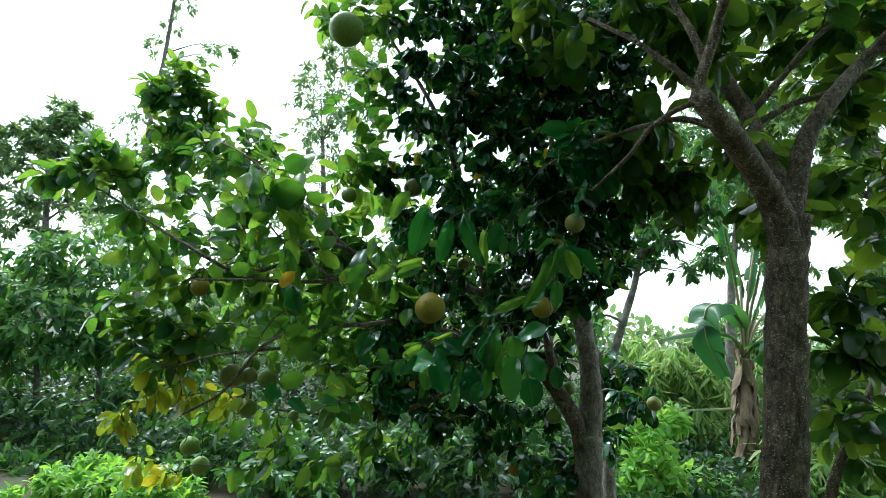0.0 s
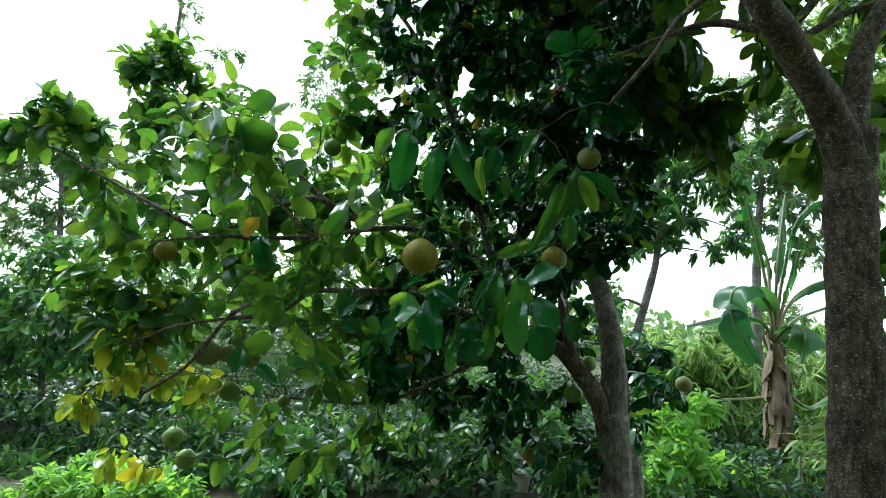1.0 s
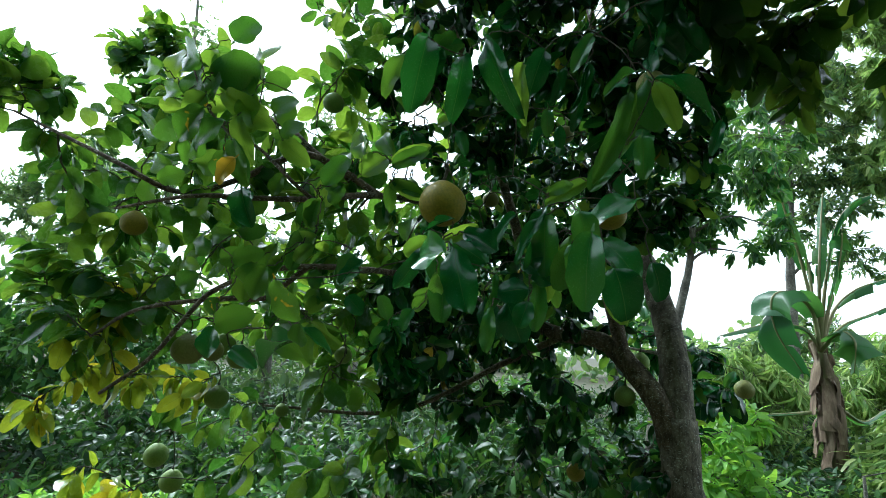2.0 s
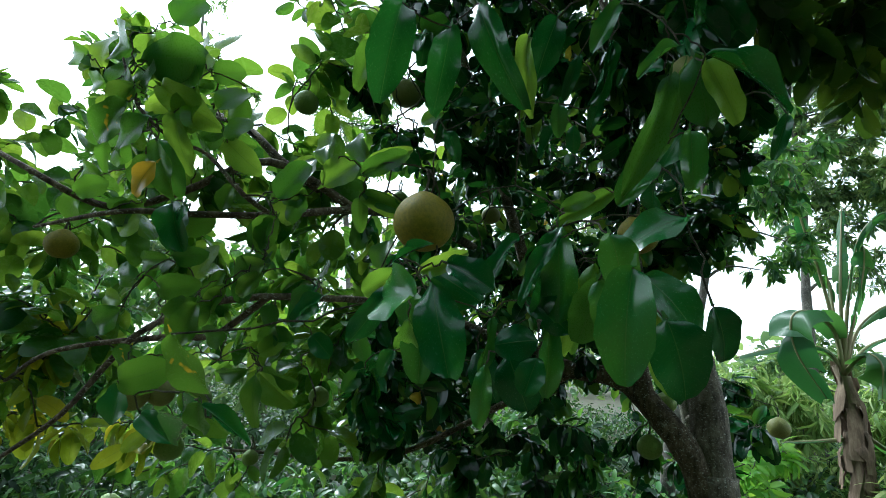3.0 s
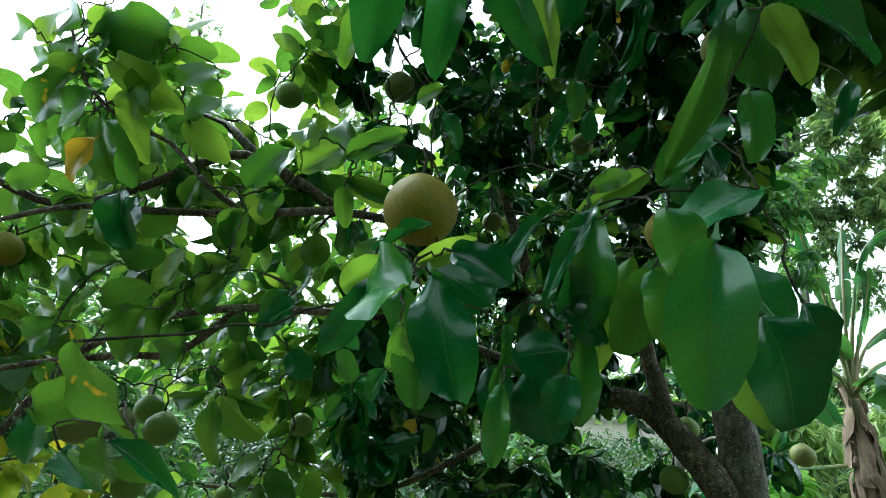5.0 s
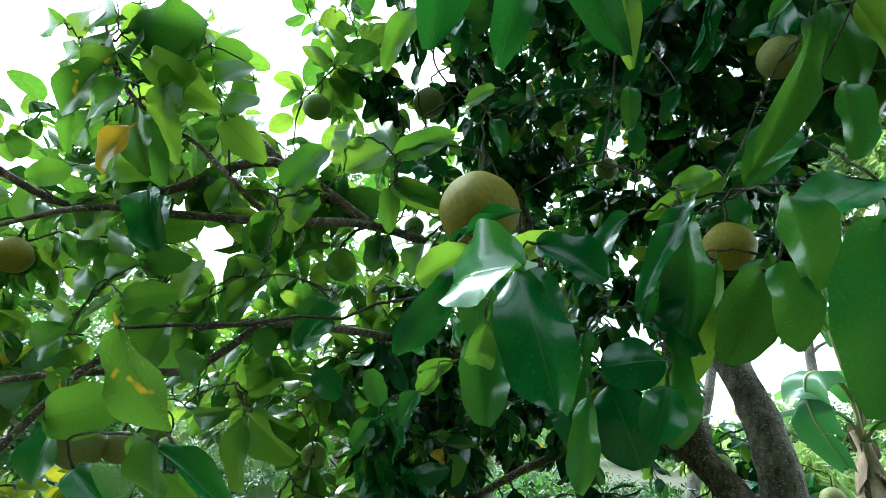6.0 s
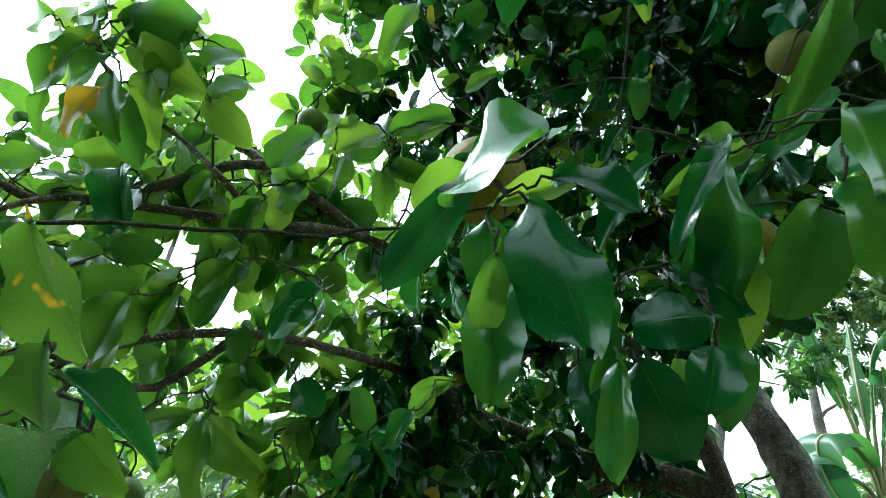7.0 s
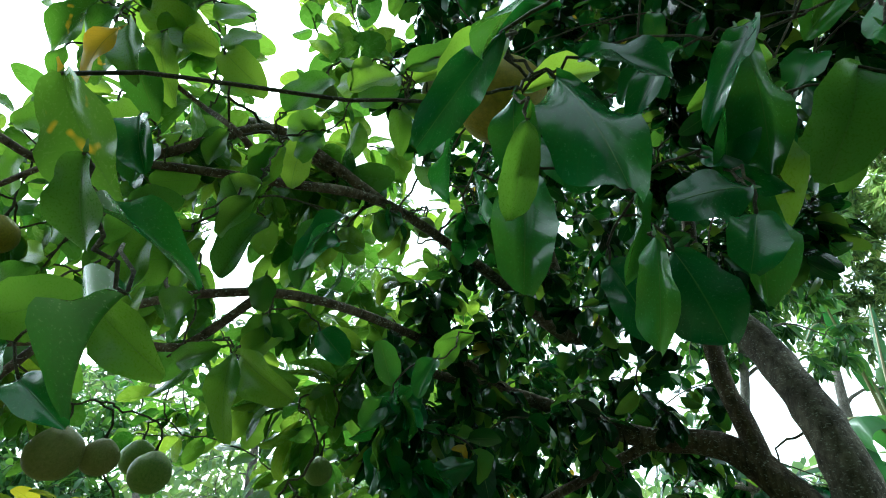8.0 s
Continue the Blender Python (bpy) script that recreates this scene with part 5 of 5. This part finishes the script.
wild_plant("slim_tree", "slim leaning tree with narrow hanging leaves", "tree", 42, (1.27, 7, -0.15),
           [(1.24, 7.0, 0.66), (1.4, 7.0, 1.38), (1.56, 7.0, 2.04), (1.7, 7.0, 2.64), (1.75, 7.0, 3.33), (1.7, 7.0, 4.11)],
           [(1.75, 7.0, 3.25, 0.39, 0.27, 26, 0.5), (1.36, 7.0, 3.0, 0.31, 0.35, 20, 0.5), (1.13, 7.0, 2.08, 0.23, 0.38, 14, 0.5), (1.66, 7.0, 3.87, 0.63, 0.47, 40, 0.7), (2.24, 7.0, 3.73, 0.46, 0.39, 26, 0.6),
            (1.87, 7.20, 3.87, 0.30, 0.30, 16, 0.4), (2.28, 7.20, 4.24, 0.35, 0.30, 18, 0.4), (2.55, 7.20, 3.64, 0.35, 0.30, 18, 0.4), (2.06, 7.20, 3.13, 0.30, 0.25, 14, 0.4), (2.69, 7.20, 3.06, 0.30, 0.25, 14, 0.4), (1.79, 7.20, 2.91, 0.25, 0.25, 10, 0.4), (2.49, 7.20, 4.69, 0.35, 0.30, 16, 0.4), (2.89, 7.20, 4.15, 0.30, 0.30, 12, 0.4), (1.43, 7.20, 3.34, 0.30, 0.30, 12, 0.4), (2.34, 7.20, 2.78, 0.25, 0.15, 6, 0.4)],
           16, 0.13, SMALL, M_SHRUB, r0=0.085, step=0.2, reach=0.5, twig_r=0.005, droop=0.8)

wild_plant("bush", "bright yellow-green leafy bush in the open", "bush", 43, (1.66, 6.4, -0.15),
           [(1.67, 6.4, 0.27), (1.66, 6.4, 0.82)],
           [(1.66, 6.4, 0.76, 0.26, 0.3, 30, 0.4), (1.85, 6.3, 0.5, 0.32, 0.29, 34, 0.4), (1.51, 6.2, 0.3, 0.32, 0.25, 44, 0.4), (2.02, 6.6, 0.95, 0.24, 0.2, 20, 0.3)],
           11, 0.13, OVAL, M_LIME, r0=0.04, step=0.15, reach=0.35, twig_r=0.004, droop=0.2)

wild_plant("bamboo_clump", "drooping bamboo clump with long hanging leaves", "bamboo", 44, (3.32, 10.5, -0.15),
           [(3.32, 10.5, -0.13), (3.27, 10.5, 1.09), (3.22, 10.5, 1.82)],
           [(3.12, 10.5, 1.39, 0.61, 0.5, 60, 0.8), (3.62, 10.5, 1.12, 0.6, 0.65, 60, 0.8), (2.95, 10.2, 0.58, 0.58, 0.58, 54, 0.8), (3.71, 10.2, 0.37, 0.62, 0.62, 54, 0.8), (3.09, 10.0, -0.14, 0.82, 0.51, 54, 0.8), (2.61, 10.5, 0.92, 0.44, 0.44, 30, 0.6)],
           34, 0.26, BLADE, M_BAMBOO, r0=0.08, step=0.3, reach=1.1, twig_r=0.004, droop=1.6, sag=0.3)

wild_plant("forest_tree", "small-leaved dark tree beyond the bananas", "tree", 45, (4.72, 14, -0.15),
           [(4.66, 14.0, -0.2), (4.72, 14.0, 0.9), (4.86, 14.0, 1.75)],
           [(4.53, 14.0, 1.65, 0.59, 0.44, 34, 0.9), (5.06, 14.0, 2.05, 0.52, 0.59, 36, 0.9), (5.52, 14.0, 1.81, 0.66, 0.88, 46, 1.0), (4.44, 13.5, 1.05, 0.99, 0.56, 40, 1.0), (6.05, 14.0, 2.27, 0.66, 0.73, 34, 1.0)],
           13, 0.2, SMALL, M_FAR, r0=0.16, step=0.4, reach=0.8, twig_r=0.008, droop=0.3)

wild_plant("weeping_tree", "tall pale tree with hanging feathery foliage", "tree", 46, (6.92, 11, -0.15),
           [(6.92, 11.0, 1.19), (6.95, 11.0, 3.53), (6.88, 11.0, 6.18), (6.84, 11.0, 8.55), (6.8, 11.0, 11.39)],
           [(6.68, 11.0, 8.56, 0.85, 0.85, 50, 1.0), (7.23, 11.0, 7.03, 0.95, 0.95, 56, 1.0), (6.29, 11.0, 6.79, 0.72, 0.96, 46, 1.0), (6.53, 11.0, 5.22, 0.93, 0.93, 50, 1.0), (6.29, 11.5, 8.62, 0.77, 0.9, 40, 1.0), (7.91, 11.0, 5.26, 0.91, 1.36, 60, 1.0), (7.75, 11.0, 9.04, 1.09, 1.09, 60, 1.0), (6.56, 11.0, 10.99, 1.39, 1.14, 60, 1.2), (6.18, 11.5, 5.36, 0.61, 0.74, 30, 0.9), (7.05, 11.0, 3.65, 0.79, 0.67, 34, 1.0), (5.79, 12.0, 6.97, 0.79, 1.06, 36, 1.0), (8.64, 11.0, 7.4, 1.04, 1.39, 60, 1.2)],
           60, 0.2, BLADE2, M_BAMBOO, r0=0.2, step=0.4, reach=1.2, twig_r=0.008, droop=1.1, sag=0.1)

wild_plant("forest_tree", "dark-leaved tree with forked boughs behind the banana", "tree", 48, (4.65, 12, -0.15),
           [(4.65, 12.0, 0.85), (4.68, 12.0, 3.27), (4.82, 12.0, 5.47), (4.72, 12.0, 7.24)],
           [(4.34, 12.0, 5.46, 0.79, 0.79, 50, 1.0), (5.18, 12.0, 5.88, 0.79, 0.92, 56, 1.0), (4.93, 12.0, 4.56, 0.65, 0.52, 30, 1.0), (3.98, 12.0, 6.82, 0.95, 0.81, 50, 1.0), (5.62, 12.0, 4.59, 0.77, 0.9, 46, 1.0), (5.21, 12.0, 7.38, 0.94, 0.81, 50, 1.0), (5.93, 12.0, 3.59, 0.57, 0.44, 18, 0.8), (6.5, 12.5, 7.05, 0.82, 1.09, 46, 1.0), (5.4, 12.0, 9.27, 0.62, 0.62, 15, 0.9), (5.78, 12.0, 8.12, 0.6, 0.6, 15, 0.9), (5.08, 12.0, 7.38, 0.61, 0.61, 15, 0.9), (5.34, 12.0, 6.1, 0.59, 0.59, 15, 0.9), (5.61, 12.0, 5.14, 0.58, 0.58, 15, 0.9), (4.7, 12.0, 5.76, 0.6, 0.6, 15, 0.9), (6.23, 12.0, 7.04, 0.59, 0.59, 15, 0.9)],
           24, 0.15, SMALL, M_FAR, r0=0.13, step=0.4, reach=0.9, twig_r=0.008, droop=0.5)

wild_plant("bamboo_clump", "tangled bamboo and dry grass thicket", "bamboo", 47, (4.63, 8, -0.15),
           [(4.57, 8.0, -0.01), (4.6, 8.0, 0.71)],
           [(4.32, 8.0, 0.6, 0.47, 0.47, 54, 0.6), (4.88, 8.0, 0.81, 0.54, 0.54, 60, 0.6), (4.3, 7.6, 0.27, 0.81, 0.37, 60, 0.6), (5.33, 8.0, 0.65, 0.61, 0.69, 60, 0.7), (4.06, 8.2, 0.23, 0.48, 0.48, 40, 0.6)],
           30, 0.24, BLADE, M_BAMBOO, r0=0.05, step=0.25, reach=0.9, twig_r=0.004, droop=1.2, sag=0.3)

wild_plant("bamboo_clump", "tall arching bamboo with fine hanging sprays", "bamboo", 59, (6.07, 12, -0.15),
           [(6.03, 12.0, -0.14), (6.13, 12.0, 1.11), (6.21, 12.0, 2.16)],
           [(6.31, 12.0, 1.7, 0.85, 0.67, 60, 0.9), (6.92, 12.0, 1.3, 0.84, 0.72, 60, 0.9), (6.06, 12.0, 0.76, 0.84, 0.6, 50, 0.9), (7.56, 12.0, 1.81, 0.72, 0.83, 50, 0.9), (6.14, 11.0, 0.49, 0.98, 0.54, 50, 0.9), (5.41, 12.5, 0.86, 0.77, 0.89, 50, 0.9), (3.02, 13.0, 1.36, 0.7, 0.7, 40, 0.9), (8.03, 12.0, 2.77, 0.72, 0.72, 40, 0.9)],
           30, 0.26, BLADE, M_BAMBOO, r0=0.07, step=0.35, reach=1.1, twig_r=0.004, droop=1.5, sag=0.3)

wild_plant("undergrowth_bush", "dense bright weeds in the open ground", "bush", 60, (3.22, 7, -0.15),
           [(3.2, 7.0, 0.11), (3.2, 7.0, 0.49)],
           [(2.18, 7.2, 0.18, 0.44, 0.29, 36, 0.5), (2.7, 7.4, 0.1, 0.4, 0.2, 30, 0.5), (4.4, 7.2, 0.1, 0.4, 0.15, 24, 0.5), (5.1, 7.2, 0.5, 0.4, 0.4, 34, 0.5)],
           12, 0.14, OVAL, M_LIME, r0=0.04, step=0.2, reach=0.4, twig_r=0.004, droop=0.3)

wild_plant("undergrowth_bush", "dark weeds along the shrubs", "bush", 61, (-5.54, 4.9, -0.15),
           [(-5.23, 4.9, -0.47), (-5.27, 4.9, -0.31)],
           [(-5.15, 4.9, -0.21, 0.43, 0.24, 44, 0.4), (-4.83, 5.1, -0.14, 0.44, 0.25, 44, 0.4), (-6.04, 5.0, -0.2, 0.51, 0.38, 44, 0.5)],
           11, 0.12, OVAL, M_SHRUB, r0=0.03, step=0.15, reach=0.3, twig_r=0.004, droop=0.2)
def far_woods():
    """A low belt of woods round the clearing."""
    rng = np.random.default_rng(77)
    k = 16000
    a = rng.uniform(0, 2 * np.pi, k)
    d = 42 + rng.normal(0, 2.5, k)
    top = 3.0 + 1.6 * np.sin(a * 7) + 1.1 * np.sin(a * 17 + 1) + 0.6 * np.sin(a * 41)
    base = np.stack((d * np.sin(a), d * np.cos(a), rng.uniform(-0.2, 1, k) ** 1.0 * np.maximum(0.8, top)), 1)
    along = rng.standard_normal((k, 3)) + UP * -0.3
    p = leaf_frames(base, along, rng.standard_normal((k, 3)) + UP, rng.uniform(0.5, 1.1, k), np.full(k, 1.5))
    ob = new("far_woods", foliage("far_woods", p, SMALL, M_FAR))
    tagged(ob, "low belt of distant green woods", "woods", kind="stuff")


far_woods()


def thicket():
    """Waist-high weeds and seedlings all over the plot's far floor."""
    rng = np.random.default_rng(78)
    k = 64000
    x, y = rng.uniform(-14, 14, k), 5.2 + 14 * rng.uniform(0, 1, k) ** 1.3
    hump = np.array([noise.noise((a * 0.55, b * 0.55, 4.0)) for a, b in zip(x, y)])
    z = rng.uniform(0, 1, k) ** 0.8 * np.maximum(0.2, 0.8 + 1.0 * hump) * np.where(x > 0.6, 0.45, np.where(x < -1.5, 0.65, 0.85))
    along = rng.standard_normal((k, 3)) * np.array((1, 1, 0.5)) - UP * 0.1
    p = leaf_frames(np.stack((x, y, z), 1), along, rng.standard_normal((k, 3)) * 0.5 + UP, rng.uniform(0.08, 0.18, k))
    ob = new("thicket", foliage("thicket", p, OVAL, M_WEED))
    tagged(ob, "tangled waist-high green weeds and seedlings", "weeds", kind="stuff")


thicket()


def unseen_woods():
    """Tall woods added out of view on the near side, to block sky light and reflections."""
    rng = np.random.default_rng(79)
    k = 34000
    a = rng.uniform(np.pi * 0.5, np.pi * 1.45, k)
    d = 6.6 + rng.normal(0, 0.6, k)
    z = rng.uniform(0, 1, k) * (8.5 + 0.9 * np.sin(a * 9) + 0.6 * np.sin(a * 23))
    p = leaf_frames(np.stack((d * np.sin(a), d * np.cos(a), z), 1), rng.standard_normal((k, 3)) - UP * 0.3,
                    rng.standard_normal((k, 3)) + UP, rng.uniform(0.3, 0.6, k), np.full(k, 1.4))
    ob = new("woods", foliage("woods", p, SMALL, M_SHRUB))
    tagged(ob, "unseen dark green woods added to block sky light", "woods", kind="stuff")


unseen_woods()


# ---------- banana plant ----------
def banana_leaf(parent, pts, width, seed, torn=0.5):
    """A long blade torn into strips along a curved midrib."""
    g = np.random.default_rng(seed)
    c = spline(pts, 0.06)
    k = len(c)
    tan = unit(np.gradient(c, axis=0))
    v, f = [], []
    start = int(k * (0.18 if torn < 0.5 else 0.36))
    for sgn in (-1, 1):
        i = start
        while i < k - 2:
            span = int(g.integers(2, 6)) if torn > 0.4 else int(g.integers(8, 16))
            j = min(k - 1, i + span)
            hang, reach = g.uniform(0.15, 1.25) * (torn + 0.25), g.uniform(0.8, 1.05)
            base = len(v)
            for q in range(i, j + 1):
                s = (q - start) / (k - start)
                w = width * max(0.06, math.sin(math.pi * (0.06 + 0.92 * s)) ** 0.6) * reach
                side = unit(np.cross(tan[q], UP)) * sgn
                lean = tan[q] * 0.25
                shrink = 0.93 if q in (i, j) and torn > 0.2 else 1.0
                for u in (0.0, 0.5, 1.0):
                    v.append(c[q] + (side + lean) * w * u * shrink * math.cos(hang * u) + UP * (0.14 * w * math.sin(u * 2.6) - w * u * math.sin(hang) * u))
            for q in range(j - i):
                for u in range(2):
                    a = base + q * 3 + u
                    f.append((a, a + 1, a + 4, a + 3))
            i = j
    blade = part_mesh("leaf_blade", mesh_from("leaf_blade", np.array(v), f, M_BANANA), parent)
    tb = Tubes()
    tb.add(c, np.linspace(0.03, 0.008, k), 6)
    part_mesh("midrib", tb.mesh("midrib", M_BSTEM), blade)


def banana_plant():
    rng = np.random.default_rng(5)
    plant = thing("banana_plant", "tall banana plant with torn leaves and dry brown sheaths", "banana plant")
    c, r = limb([(3.92, 8.6, -0.15), (3.77, 8.60, -0.71), (3.69, 8.60, -0.16), (3.65, 8.60, 0.80), (3.62, 8.60, 1.72)], 0.11, 0.06, 0.1)
    wood_part("pseudostem", c, r, M_BSTEM, plant, rng, 14, lump=0.02)
    for i in range(30):
        a, z0 = rng.uniform(0, 6.28), rng.uniform(0.75, 1.95)
        ln, w = rng.uniform(0.6, 1.2), rng.uniform(0.05, 0.1)
        s = np.linspace(0, 1, 8)
        out = 0.09 + 0.05 * np.sin(s * 5 + a) + 0.1 * s * rng.uniform(0, 1)
        aa = a + 0.25 * np.sin(s * 7 + i)
        z = np.maximum(0.0, z0 - ln * s + 0.05 * np.sin(s * 9 + i))
        mid = np.stack((np.interp(z, c[:, 2], c[:, 0]) + np.cos(aa) * out, 8.6 + np.sin(aa) * out, z), 1)
        tan = np.stack((-np.sin(aa), np.cos(aa), 0 * aa), 1)
        wv = w * (0.5 + 0.5 * np.sin(s * 6 + i) ** 2)[:, None]
        v = np.concatenate((mid - tan * wv, mid + tan * wv, mid + 0.02 * np.stack((np.cos(aa), np.sin(aa), 0 * aa), 1)))
        f = []
        for q in range(7):
            f += [(q, q + 1, 16 + q + 1, 16 + q), (16 + q, 16 + q + 1, 8 + q + 1, 8 + q)]
        part_mesh("dry_sheath", mesh_from("dry_sheath", v, f, M_DRY), plant, "withered brown leaf sheath")
    for i, (pts, w, torn) in enumerate((
        ([(3.62, 8.60, 1.74), (3.52, 8.50, 2.25), (3.21, 8.30, 2.47), (2.95, 8.20, 2.39), (2.96, 8.20, 1.97), (3.27, 8.30, 1.44)], 0.36, 0.2),
        ([(3.62, 8.60, 1.74), (3.45, 8.60, 2.02), (3.07, 8.60, 2.07), (2.71, 8.60, 1.98), (2.40, 8.60, 1.88)], 0.14, 0.3),
        ([(3.62, 8.60, 1.74), (3.50, 8.50, 2.52), (3.37, 8.40, 3.06), (3.20, 8.30, 3.68), (3.08, 8.20, 4.23), (3.02, 8.10, 4.73)], 0.19, 0.85),
        ([(3.62, 8.60, 1.74), (3.58, 8.60, 2.46), (3.59, 8.70, 2.99), (3.43, 8.70, 3.45), (3.15, 8.60, 3.68), (2.94, 8.50, 3.44)], 0.15, 0.9),
        ([(3.62, 8.60, 1.74), (3.75, 8.50, 2.45), (3.86, 8.40, 2.99), (3.86, 8.30, 3.28)], 0.19, 0.95),
        ([(3.62, 8.60, 1.74), (3.70, 8.50, 2.61), (3.84, 8.40, 3.38), (4.01, 8.30, 3.68), (4.17, 8.20, 3.76)], 0.16, 0.9),
        ([(3.62, 8.60, 1.74), (3.81, 8.60, 2.27), (4.07, 8.60, 2.55), (4.35, 8.60, 2.68), (4.72, 8.60, 2.81)], 0.17, 0.9),
        ([(3.62, 8.60, 1.74), (3.67, 8.40, 1.91), (3.77, 8.30, 1.98), (3.83, 8.20, 1.84), (3.79, 8.20, 1.48)], 0.3, 0.2),
        ([(3.62, 8.60, 1.74), (3.67, 8.60, 2.62), (3.77, 8.70, 3.20), (3.91, 8.80, 3.99)], 0.12, 0.95),
        ([(3.62, 8.60, 1.74), (3.99, 8.80, 2.09), (4.45, 9.00, 2.29), (4.93, 9.10, 2.52)], 0.1, 0.2),
        ([(3.70, 8.60, 1.09), (4.01, 8.60, 0.87), (4.23, 8.50, 1.04), (4.47, 8.40, 1.19)], 0.2, 0.2),
        ([(3.59, 8.60, 0.97), (3.22, 8.60, 0.91), (2.87, 8.60, 0.86), (2.71, 8.60, 0.76)], 0.05, 0.1),
        ([(3.60, 8.60, 0.37), (3.40, 8.50, 0.15), (3.15, 8.40, -0.08)], 0.14, 0.2),
    )):
        banana_leaf(plant, pts, w, 60 + i, torn)


banana_plant()
